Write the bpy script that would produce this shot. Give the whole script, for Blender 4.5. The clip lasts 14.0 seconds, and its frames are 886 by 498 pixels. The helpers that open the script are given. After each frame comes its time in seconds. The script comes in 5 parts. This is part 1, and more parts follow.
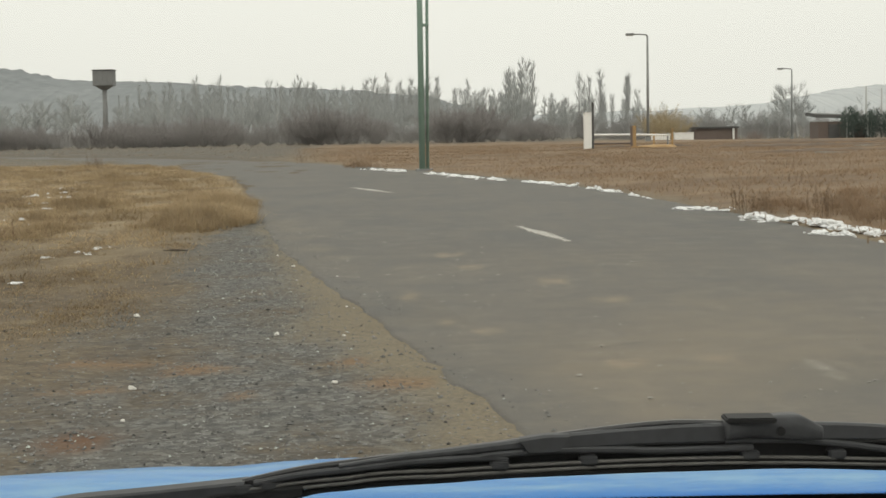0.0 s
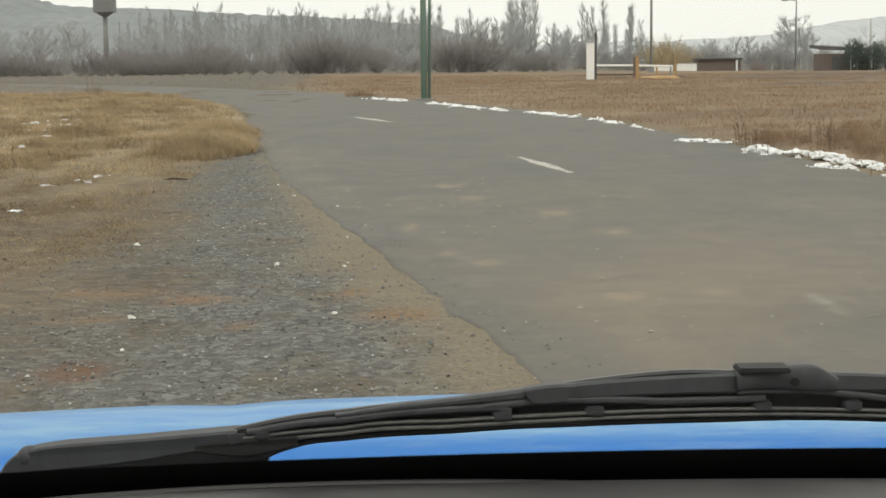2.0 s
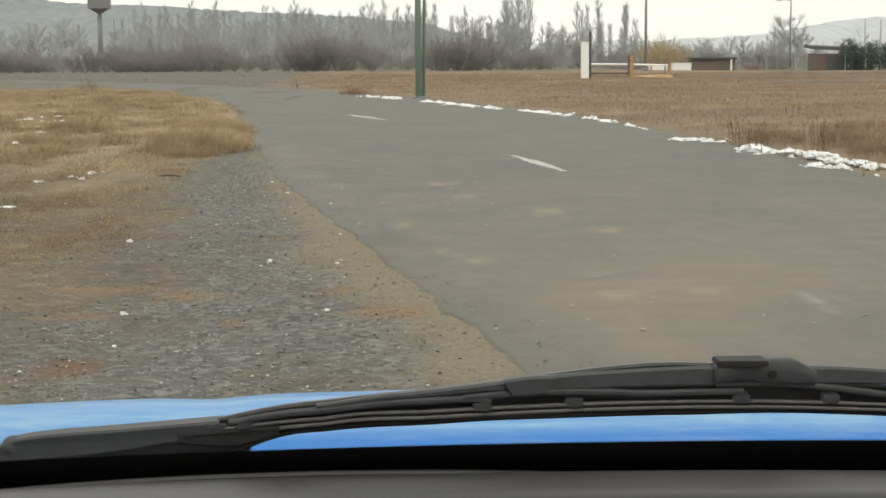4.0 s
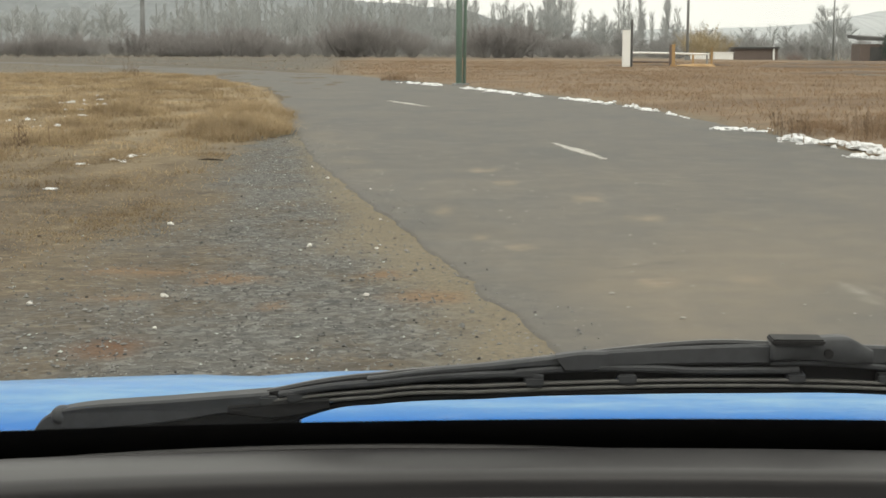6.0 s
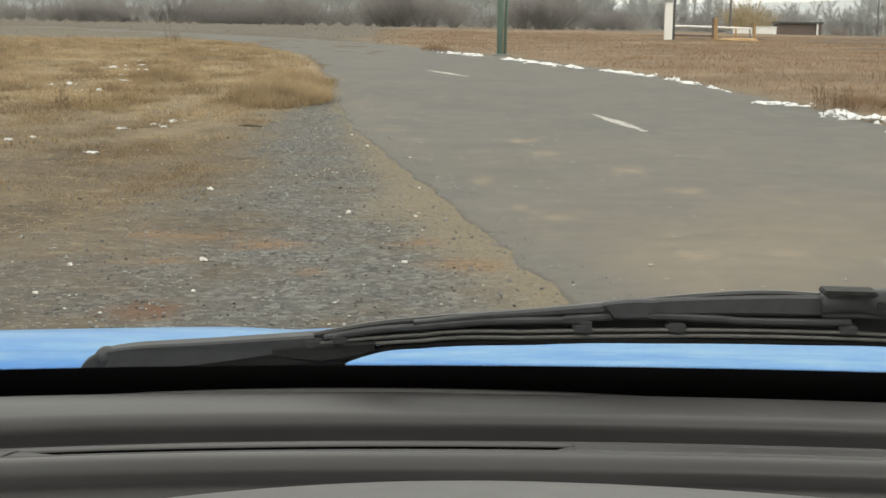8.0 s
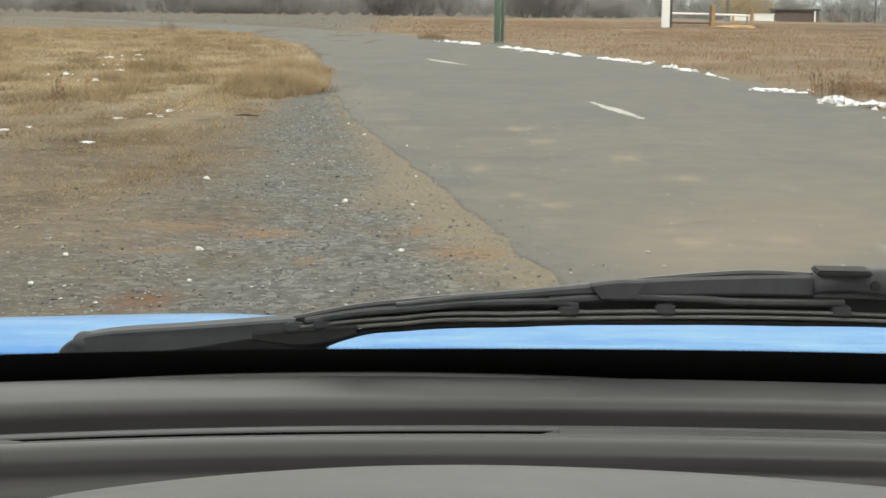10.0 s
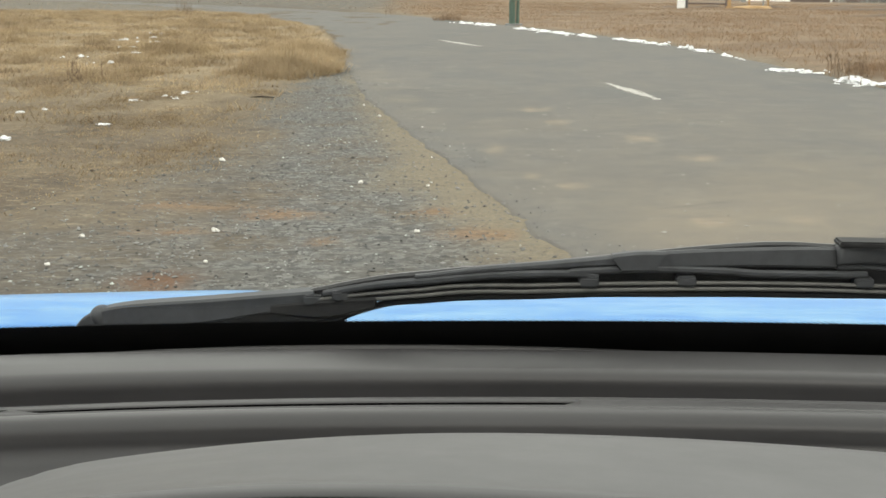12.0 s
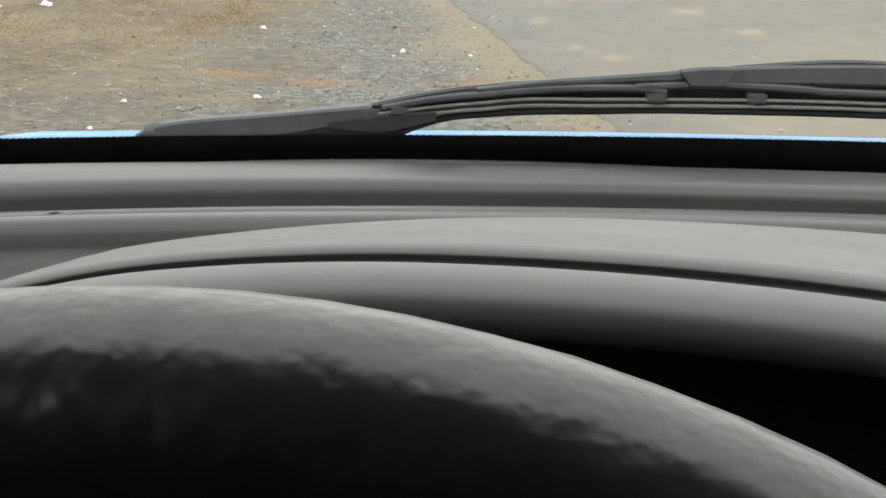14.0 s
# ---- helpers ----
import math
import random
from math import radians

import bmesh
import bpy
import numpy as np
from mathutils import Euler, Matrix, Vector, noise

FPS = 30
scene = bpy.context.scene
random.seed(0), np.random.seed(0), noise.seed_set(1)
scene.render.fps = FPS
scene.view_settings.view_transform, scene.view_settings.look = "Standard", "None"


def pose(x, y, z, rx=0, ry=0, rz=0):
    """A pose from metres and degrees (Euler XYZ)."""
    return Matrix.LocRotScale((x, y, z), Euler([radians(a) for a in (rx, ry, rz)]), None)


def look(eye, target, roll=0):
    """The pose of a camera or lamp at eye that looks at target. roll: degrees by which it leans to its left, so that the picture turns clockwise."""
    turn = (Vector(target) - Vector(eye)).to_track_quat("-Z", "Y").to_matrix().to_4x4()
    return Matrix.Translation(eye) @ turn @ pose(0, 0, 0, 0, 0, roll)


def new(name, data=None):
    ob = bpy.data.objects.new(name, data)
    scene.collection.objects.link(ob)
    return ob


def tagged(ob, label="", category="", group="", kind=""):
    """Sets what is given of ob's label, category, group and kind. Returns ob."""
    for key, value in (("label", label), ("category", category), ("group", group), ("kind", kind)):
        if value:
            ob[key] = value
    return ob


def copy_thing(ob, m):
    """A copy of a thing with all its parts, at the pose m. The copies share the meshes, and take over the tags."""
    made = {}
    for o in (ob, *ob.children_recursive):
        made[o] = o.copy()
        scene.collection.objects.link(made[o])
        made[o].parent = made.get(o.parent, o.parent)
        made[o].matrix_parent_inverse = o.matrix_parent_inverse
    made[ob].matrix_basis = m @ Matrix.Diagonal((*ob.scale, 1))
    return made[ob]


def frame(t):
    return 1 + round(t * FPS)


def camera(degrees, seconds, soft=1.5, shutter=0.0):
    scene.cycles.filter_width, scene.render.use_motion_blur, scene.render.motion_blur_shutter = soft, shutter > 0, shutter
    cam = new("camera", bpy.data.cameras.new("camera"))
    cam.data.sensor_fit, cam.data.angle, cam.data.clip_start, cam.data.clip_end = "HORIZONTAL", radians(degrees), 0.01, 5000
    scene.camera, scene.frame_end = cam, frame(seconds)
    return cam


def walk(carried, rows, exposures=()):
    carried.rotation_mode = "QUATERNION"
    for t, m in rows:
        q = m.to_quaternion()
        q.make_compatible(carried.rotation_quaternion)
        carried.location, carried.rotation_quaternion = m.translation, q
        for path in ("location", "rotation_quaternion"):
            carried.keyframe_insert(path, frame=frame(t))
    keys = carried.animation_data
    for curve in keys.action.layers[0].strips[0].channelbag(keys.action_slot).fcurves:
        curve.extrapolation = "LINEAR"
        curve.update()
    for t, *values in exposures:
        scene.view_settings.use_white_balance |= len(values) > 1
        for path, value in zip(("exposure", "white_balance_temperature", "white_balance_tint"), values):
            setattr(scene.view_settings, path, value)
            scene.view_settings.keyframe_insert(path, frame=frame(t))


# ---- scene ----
cam = camera(31.28, 14.0, soft=1.6)
PATH = [
    (0, (-0.0012, -0.0296, 1.1527), (0.0075, 1.9648, 1.0040), -1.00),
    (0.5, (-0.0020, 0.0029, 1.1475), (0.0050, 1.9887, 0.9098), -0.94),
    (1, (-0.0069, 0.0087, 1.1502), (-0.0002, 1.9933, 0.9024), -0.03),
    (1.5, (-0.0018, 0.0081, 1.1545), (0.0002, 1.9927, 0.9066), -0.68),
    (2, (-0.0015, 0.0057, 1.1556), (0.0048, 1.9917, 0.9190), -0.59),
    (2.2, (-0.0001, 0.0098, 1.1409), (-0.0020, 1.9945, 0.8935), -0.99),
    (4.3, (0.0049, -0.0014, 1.1542), (0.0281, 1.9848, 0.9203), 0.05),
    (4.5, (0.0017, 0.0014, 1.1534), (0.0190, 1.9883, 0.9252), 1.10),
    (5, (0.0003, 0.0001, 1.1503), (0.0003, 1.9875, 0.9264), 0.88),
    (5.5, (-0.0033, 0.0046, 1.1459), (-0.0366, 1.9903, 0.9092), -0.08),
    (6, (-0.0024, 0.0053, 1.1456), (-0.0370, 1.9887, 0.8907), 0.17),
    (6.5, (-0.0017, 0.0063, 1.1443), (-0.0315, 1.9894, 0.8859), 0.19),
    (7, (-0.0052, 0.0069, 1.1416), (-0.0572, 1.9893, 0.8825), 0.76),
    (7.5, (-0.0087, 0.0077, 1.1357), (-0.0905, 1.9868, 0.8593), 0.65),
    (7.7, (-0.0086, 0.0085, 1.1338), (-0.0903, 1.9856, 0.8430), 0.99),
    (9.8, (-0.0000, 0.0304, 1.1245), (-0.0761, 2.0074, 0.8318), 0.26),
    (10, (-0.0012, 0.0292, 1.1247), (-0.0803, 2.0042, 0.8194), 0.66),
    (10.5, (0.0036, 0.0307, 1.1237), (-0.0626, 2.0046, 0.8084), 0.28),
    (11, (0.0015, 0.0279, 1.1251), (-0.0538, 2.0053, 0.8306), 0.76),
    (11.5, (0.0013, 0.0307, 1.1204), (-0.0535, 2.0011, 0.7817), 0.83),
    (12, (-0.0031, 0.0335, 1.1191), (-0.1012, 2.0039, 0.7911), 0.48),
    (12.5, (-0.0071, 0.0340, 1.1151), (-0.1395, 2.0011, 0.7793), 0.28),
    (13, (-0.0103, 0.0403, 1.1025), (-0.1615, 1.9928, 0.6968), 0.11),
    (13.5, (-0.0129, 0.0421, 1.0950), (-0.1621, 1.9839, 0.6396), 0.44),
    (14, (-0.0137, 0.0450, 1.0876), (-0.1569, 1.9808, 0.6057), 0.99),
]
EXPOSURES = [(0.0, -0.03, 7150, 8), (0.5, -0.08, 7250, 8), (1.0, 0.17, 7100, 8), (2.2, 0.19, 7100, 8), (4.5, 0.29, 7100, 8), (5.0, 0.22, 7150, 8), (6.5, 0.32, 7150, 8), (7.7, 0.37, 7150, 8), (10.0, 0.57, 7000, 7), (12.5, 0.66, 6950, 7), (13.0, 0.71, 6900, 7), (14.0, 1.08, 6800, 7)]
walk(cam, [(t, look(eye, target, roll)) for t, eye, target, roll in PATH], EXPOSURES)

# ---- world and sun: overcast winter sky ----
world = bpy.data.worlds.new("overcast_sky")
scene.world = world
world.use_nodes = True
wn, wl = world.node_tree.nodes, world.node_tree.links
wn.clear()
w_out = wn.new("ShaderNodeOutputWorld")
w_bg = wn.new("ShaderNodeBackground")
w_sky = wn.new("ShaderNodeTexSky")
w_sky.sky_type = "NISHITA"
w_sky.sun_disc = False
w_sky.sun_elevation, w_sky.sun_rotation = radians(28), radians(200)
w_sky.air_density, w_sky.dust_density = 1.0, 6.0
w_scale = wn.new("ShaderNodeVectorMath")
w_scale.operation = "SCALE"
w_scale.inputs["Scale"].default_value = 0.08
w_geo = wn.new("ShaderNodeTexCoord")
w_sep = wn.new("ShaderNodeSeparateXYZ")
w_ramp = wn.new("ShaderNodeValToRGB")
w_ramp.color_ramp.elements[0].position, w_ramp.color_ramp.elements[0].color = 0.0, (0.98, 1.0, 1.005, 1)
w_ramp.color_ramp.elements[1].position, w_ramp.color_ramp.elements[1].color = 1.0, (1.65, 1.68, 1.68, 1)
w_noise = wn.new("ShaderNodeTexNoise")
w_noise.inputs["Scale"].default_value = 1.6
w_noise.inputs["Detail"].default_value = 4
w_mr = wn.new("ShaderNodeMapRange")
w_mr.inputs["To Min"].default_value, w_mr.inputs["To Max"].default_value = 0.94, 1.06
w_mul = wn.new("ShaderNodeVectorMath")
w_mul.operation = "SCALE"
w_mix = wn.new("ShaderNodeMix")
w_mix.data_type = "RGBA"
w_mix.inputs[0].default_value = 0.92
wl.new(w_geo.outputs["Generated"], w_sep.inputs[0])
wl.new(w_sep.outputs["Z"], w_ramp.inputs[0])
wl.new(w_geo.outputs["Generated"], w_noise.inputs["Vector"])
wl.new(w_noise.outputs["Fac"], w_mr.inputs["Value"])
wl.new(w_ramp.outputs[0], w_mul.inputs[0])
wl.new(w_mr.outputs[0], w_mul.inputs["Scale"])
wl.new(w_sky.outputs[0], w_scale.inputs[0])
wl.new(w_scale.outputs[0], w_mix.inputs[6])
wl.new(w_mul.outputs[0], w_mix.inputs[7])
wl.new(w_mix.outputs[2], w_bg.inputs["Color"])
w_bg.inputs["Strength"].default_value = 1.0
wl.new(w_bg.outputs[0], w_out.inputs[0])

sun_data = bpy.data.lights.new("sun", "SUN")
sun_data.energy, sun_data.angle, sun_data.color = 0.6, radians(25), (1.0, 0.97, 0.93)
sun = new("sun", sun_data)
sun.matrix_world = look((20, -40, 60), (0, 20, 0))


# ---- materials ----
class Mat:
    """A small builder of node materials."""

    def __init__(self, name, rough=0.8, metal=0.0, spec=0.5):
        self.m = bpy.data.materials.new(name)
        self.m.use_nodes = True
        self.n, self.l = self.m.node_tree.nodes, self.m.node_tree.links
        self.b = self.n["Principled BSDF"]
        self.b.inputs["Roughness"].default_value = rough
        self.b.inputs["Metallic"].default_value = metal
        self.b.inputs["Specular IOR Level"].default_value = spec
        self.co = self.n.new("ShaderNodeTexCoord").outputs["Object"]
        self.height = None

    def noise(self, scale, detail=4, rough=0.6, stretch=None):
        t = self.n.new("ShaderNodeTexNoise")
        t.inputs["Scale"].default_value, t.inputs["Detail"].default_value, t.inputs["Roughness"].default_value = scale, detail, rough
        co = self.co
        if stretch:
            mp = self.n.new("ShaderNodeMapping")
            mp.inputs["Scale"].default_value = stretch
            self.l.new(self.co, mp.inputs[0])
            co = mp.outputs[0]
        self.l.new(co, t.inputs["Vector"])
        return t.outputs["Fac"]

    def cells(self, scale, feature="F1", out="Distance"):
        t = self.n.new("ShaderNodeTexVoronoi")
        t.feature = feature
        t.inputs["Scale"].default_value = scale
        self.l.new(self.co, t.inputs["Vector"])
        return t.outputs[out]

    def ramp(self, fac, a, b, c0=(0, 0, 0), c1=(1, 1, 1)):
        r = self.n.new("ShaderNodeValToRGB")
        e = r.color_ramp.elements
        e[0].position, e[0].color = a, (*c0, 1)
        e[1].position, e[1].color = b, (*c1, 1)
        self.l.new(fac, r.inputs[0])
        return r.outputs[0]

    def span(self, fac, lo, hi, f0=0.3, f1=0.7):
        r = self.n.new("ShaderNodeMapRange")
        for key, v in (("From Min", f0), ("From Max", f1), ("To Min", lo), ("To Max", hi)):
            r.inputs[key].default_value = v
        self.l.new(fac, r.inputs["Value"])
        return r.outputs[0]

    def mix(self, fac, a, b, kind="MIX"):
        x = self.n.new("ShaderNodeMix")
        x.data_type, x.blend_type = "RGBA", kind
        for sock, v in ((x.inputs[0], fac), (x.inputs[6], a), (x.inputs[7], b)):
            if isinstance(v, (int, float)):
                sock.default_value = v
            elif isinstance(v, tuple):
                sock.default_value = (*v, 1)
            else:
                self.l.new(v, sock)
        return x.outputs[2]

    def math(self, op, a, b):
        x = self.n.new("ShaderNodeMath")
        x.operation = op
        x.use_clamp = op in ("MULTIPLY", "ADD", "SUBTRACT")
        for sock, v in zip(x.inputs, (a, b)):
            if isinstance(v, (int, float)):
                sock.default_value = v
            else:
                self.l.new(v, sock)
        return x.outputs[0]

    def attr(self, name):
        a = self.n.new("ShaderNodeAttribute")
        a.attribute_name = name
        s = self.n.new("ShaderNodeSeparateColor")
        self.l.new(a.outputs["Color"], s.inputs[0])
        return s.outputs

    def island(self):
        return self.n.new("ShaderNodeNewGeometry").outputs["Random Per Island"]

    def each(self):
        return self.n.new("ShaderNodeObjectInfo").outputs["Random"]

    def color(self, v):
        if isinstance(v, tuple):
            self.b.inputs["Base Color"].default_value = (*v, 1)
        else:
            self.l.new(v, self.b.inputs["Base Color"])
        return self

    def rough(self, v):
        self.l.new(v, self.b.inputs["Roughness"])
        return self

    def bump(self, fac, strength=0.3, dist=0.01):
        x = self.n.new("ShaderNodeBump")
        x.inputs["Strength"].default_value, x.inputs["Distance"].default_value = strength, dist
        self.l.new(fac, x.inputs["Height"])
        if self.height:
            self.l.new(self.height, x.inputs["Normal"])
        self.height = x.outputs[0]
        self.l.new(self.height, self.b.inputs["Normal"])
        return self


def mat_ground():
    m = Mat("ground_soil", 0.95, spec=0.2)
    gravel, sand, straw = m.attr("zone")[:3]
    rusty, field, red = m.attr("stain")[:3]
    big, mid, fine = m.noise(0.55, 5), m.noise(4.0, 5, 0.7), m.noise(38, 3, 0.7)
    clod, fleck = m.noise(13, 4, 0.7), m.noise(19, 3, 0.6, (0.8, 1.3, 1))
    # trodden brown earth with dark clods and flecks of old straw
    soil = m.mix(m.span(mid, 0, 1), (0.068, 0.049, 0.033), (0.112, 0.085, 0.057))
    soil = m.mix(m.math("MULTIPLY", m.span(big, 0, 1), 0.6), soil, (0.100, 0.078, 0.054))
    soil = m.mix(m.math("MULTIPLY", m.span(clod, 0, 1, 0.54, 0.66), 0.7), soil, (0.048, 0.040, 0.031))
    tread = m.noise(6.0, 6, 0.75, (1.0, 2.2, 1))
    soil = m.mix(m.span(tread, 0, 0.8, 0.5, 0.66), soil, (0.185, 0.147, 0.096))
    soil = m.mix(m.math("MULTIPLY", m.span(fleck, 0, 1, 0.56, 0.66), 0.75), soil, (0.22, 0.180, 0.122))
    soil = m.mix(m.math("MULTIPLY", m.span(m.noise(5.5, 4, 0.65), 0, 1, 0.54, 0.63), 0.7), soil, (0.050, 0.039, 0.029))
    soil = m.mix(m.math("MULTIPLY", m.span(m.noise(7.5, 4, 0.65, (0.8, 1.2, 1)), 0, 1, 0.58, 0.66), 0.7), soil, (0.25, 0.203, 0.138))
    soil = m.mix(m.span(m.noise(2.2, 5, 0.7), 0, 0.75, 0.52, 0.66), soil, (0.060, 0.050, 0.040))
    # matted straw
    pale = m.mix(m.span(fine, 0, 1), (0.20, 0.15, 0.09), (0.33, 0.265, 0.17))
    pale = m.mix(m.math("MULTIPLY", m.span(mid, 0, 1, 0.42, 0.62), 0.75), pale, (0.120, 0.086, 0.054))
    mat_noise = m.noise(9, 5, 0.75, (1.0, 0.7, 1))
    pale = m.mix(m.math("MULTIPLY", m.span(mat_noise, 0, 1, 0.5, 0.66), 0.65), pale, (0.37, 0.295, 0.19))
    pale = m.mix(m.math("MULTIPLY", m.span(m.noise(1.1, 4, 0.65), 0, 1, 0.48, 0.66), 0.45), pale, (0.14, 0.106, 0.070))
    soil = m.mix(straw, soil, pale)
    # turned field earth under dead grass
    till = m.mix(m.span(m.noise(1.3, 5, 0.7), 0, 1), (0.145, 0.101, 0.067), (0.255, 0.184, 0.126))
    till = m.mix(m.math("MULTIPLY", m.span(m.noise(0.16, 5, 0.65, (0.5, 1.6, 1)), 0, 1, 0.47, 0.62), 0.7), till, (0.100, 0.066, 0.044))
    till = m.mix(m.math("MULTIPLY", m.span(m.noise(0.31, 5, 0.7, (0.6, 1.4, 1)), 0, 1, 0.52, 0.66), 0.6), till, (0.31, 0.225, 0.150))
    soil = m.mix(field, soil, till)
    # grey crushed stone, single stones differing in tone
    speck, lump = m.n.new("ShaderNodeRGBToBW"), m.n.new("ShaderNodeRGBToBW")
    m.l.new(m.cells(85, out="Color"), speck.inputs[0])
    m.l.new(m.cells(26, out="Color"), lump.inputs[0])
    stone = m.mix(speck.outputs[0], (0.058, 0.059, 0.058), (0.138, 0.139, 0.134))
    stone = m.mix(m.math("MULTIPLY", m.span(lump.outputs[0], 0, 1, 0.60, 0.80), 0.6), stone, (0.235, 0.235, 0.226))
    stone = m.mix(m.math("MULTIPLY", m.span(lump.outputs[0], 1, 0, 0.22, 0.40), 0.6), stone, (0.040, 0.041, 0.042))
    stone = m.mix(m.math("MULTIPLY", m.span(mid, 0, 1), 0.45), stone, (0.118, 0.102, 0.079))
    stone = m.mix(m.math("MULTIPLY", m.span(m.noise(6.5, 5, 0.7), 0, 1, 0.52, 0.66), 0.55), stone, (0.058, 0.060, 0.059))
    stone = m.mix(m.math("MULTIPLY", m.span(m.noise(5.2, 5, 0.72), 0, 1, 0.54, 0.68), 0.5), stone, (0.190, 0.186, 0.172))
    gravel = m.math("MULTIPLY", gravel, m.span(m.noise(1.2, 5, 0.7), 1.0, 0.15, 0.50, 0.70))
    soil = m.mix(gravel, soil, stone)
    dust = m.mix(m.span(fine, 0, 1), (0.135, 0.110, 0.076), (0.225, 0.190, 0.136))
    dust = m.mix(m.math("MULTIPLY", m.span(speck.outputs[0], 1, 0, 0.2, 0.6), 0.4), dust, stone)
    soil = m.mix(sand, soil, dust)
    rust = m.mix(m.span(fine, 0, 1), (0.150, 0.088, 0.048), (0.24, 0.158, 0.094))
    rust = m.mix(m.math("MULTIPLY", m.span(clod, 0, 1, 0.5, 0.64), 0.6), rust, (0.085, 0.052, 0.033))
    soil = m.mix(rusty, soil, rust)
    soil = m.mix(m.math("MULTIPLY", red, m.span(clod, 0.55, 1)), soil, m.mix(m.span(fine, 0, 1), (0.098, 0.050, 0.028), (0.165, 0.092, 0.052)))
    m.color(soil)
    m.bump(mid, 0.3, 0.03).bump(clod, 0.25, 0.015).bump(fine, 0.4, 0.010).bump(speck.outputs[0], 0.3, 0.006)
    return m.m


def mat_road():
    m = Mat("worn_asphalt", 0.8, spec=0.36)
    dustv, stain, chalk = m.attr("zone")[:3]
    big, mid, fine = m.noise(0.35, 4), m.noise(2.6, 5, 0.65), m.noise(120, 2, 0.7)
    base = m.mix(m.span(big, 0, 1), (0.092, 0.089, 0.084), (0.132, 0.119, 0.104))
    base = m.mix(m.math("MULTIPLY", m.span(mid, 0, 1), 0.7), base, (0.158, 0.140, 0.116))
    base = m.mix(m.math("MULTIPLY", m.span(m.noise(11, 4, 0.7), 0, 1, 0.45, 0.65), 0.55), base, (0.080, 0.078, 0.075))
    base = m.mix(m.math("MULTIPLY", m.span(fine, 0, 1), 0.5), base, (0.060, 0.059, 0.057))
    blotch = m.noise(0.75, 5, 0.65, (1.0, 0.45, 1))
    base = m.mix(m.math("MULTIPLY", m.span(blotch, 0, 1, 0.5, 0.60), 0.5), base, (0.076, 0.078, 0.076))
    wear = m.noise(3.4, 5, 0.7, (0.8, 0.5, 1))
    base = m.mix(m.math("MULTIPLY", m.span(wear, 0, 1, 0.54, 0.66), 0.3), base, (0.185, 0.170, 0.146))
    lane = m.noise(1.1, 4, 0.6, (3.0, 0.25, 1))
    base = m.mix(m.math("MULTIPLY", m.span(lane, 0, 1, 0.45, 0.75), 0.35), base, (0.084, 0.085, 0.086))
    dust = m.mix(m.span(fine, 0, 1), (0.160, 0.130, 0.092), (0.225, 0.188, 0.136))
    patch = m.math("MULTIPLY", dustv, m.span(mid, 0.62, 1.0, 0.35, 0.65))
    base = m.mix(patch, base, dust)
    base = m.mix(m.math("MULTIPLY", stain, m.span(m.noise(9, 4, 0.7), 0.1, 1)), base, (0.27, 0.21, 0.145))
    base = m.mix(m.math("MULTIPLY", chalk, m.span(m.noise(14, 4, 0.7), 0.3, 1)), base, (0.36, 0.335, 0.29))
    crack = m.ramp(m.cells(0.42, "DISTANCE_TO_EDGE"), 0.0, 0.008, (1, 1, 1), (0, 0, 0))
    crack = m.math("MULTIPLY", crack, m.span(big, 0, 0.45, 0.55, 0.7))
    base = m.mix(crack, base, (0.02, 0.02, 0.02))
    chips = m.ramp(m.cells(15), 0.06, 0.11, (1, 1, 1), (0, 0, 0))
    base = m.mix(m.math("MULTIPLY", chips, m.span(m.noise(0.9, 3), 0, 0.9, 0.42, 0.58)), base, (0.30, 0.285, 0.26))
    m.color(base)
    m.bump(fine, 0.35, 0.006).bump(mid, 0.2, 0.02)
    return m.m


def mat_plain(name, a, b, rough=0.6, scale=20, bump=0.1, metal=0.0, dist=0.004, spec=0.5):
    m = Mat(name, rough, metal, spec)
    f = m.noise(scale, 5, 0.65)
    g = m.noise(scale * 0.13, 3)
    c = m.mix(m.span(f, 0, 1), a, b)
    c = m.mix(m.math("MULTIPLY", m.span(g, 0, 1), 0.35), c, tuple(0.75 * v for v in a))
    m.color(c)
    if bump:
        m.bump(f, bump, dist)
    return m.m


def mat_blades(name, a, b, rough=0.9, patchy=0.0, thin=0.0):
    m = Mat(name, rough, spec=0.15)
    each = m.island()
    if patchy:
        each = m.math("ADD", m.math("MULTIPLY", each, 0.42), m.math("MULTIPLY", m.span(m.noise(2.4, 5, 0.7), 0, 1, 0.38, 0.62), 0.58))
    c = m.mix(each, a, b)
    c = m.mix(m.math("MULTIPLY", m.span(m.noise(0.9, 4), 0, 1), patchy), c, tuple(0.55 * v for v in a))
    c = m.mix(m.math("MULTIPLY", m.span(m.noise(0.33, 3), 0, 1, 0.45, 0.7), patchy), c, tuple(1.1 * v for v in b))
    m.color(c)
    if thin:
        # light passes through dry blades; in far twigs it evens out the shading
        leaf, both = m.n.new("ShaderNodeBsdfTranslucent"), m.n.new("ShaderNodeMixShader")
        both.inputs[0].default_value = thin
        m.l.new(c, leaf.inputs[0])
        m.l.new(m.b.outputs[0], both.inputs[1])
        m.l.new(leaf.outputs[0], both.inputs[2])
        m.l.new(both.outputs[0], m.n["Material Output"].inputs[0])
    return m.m


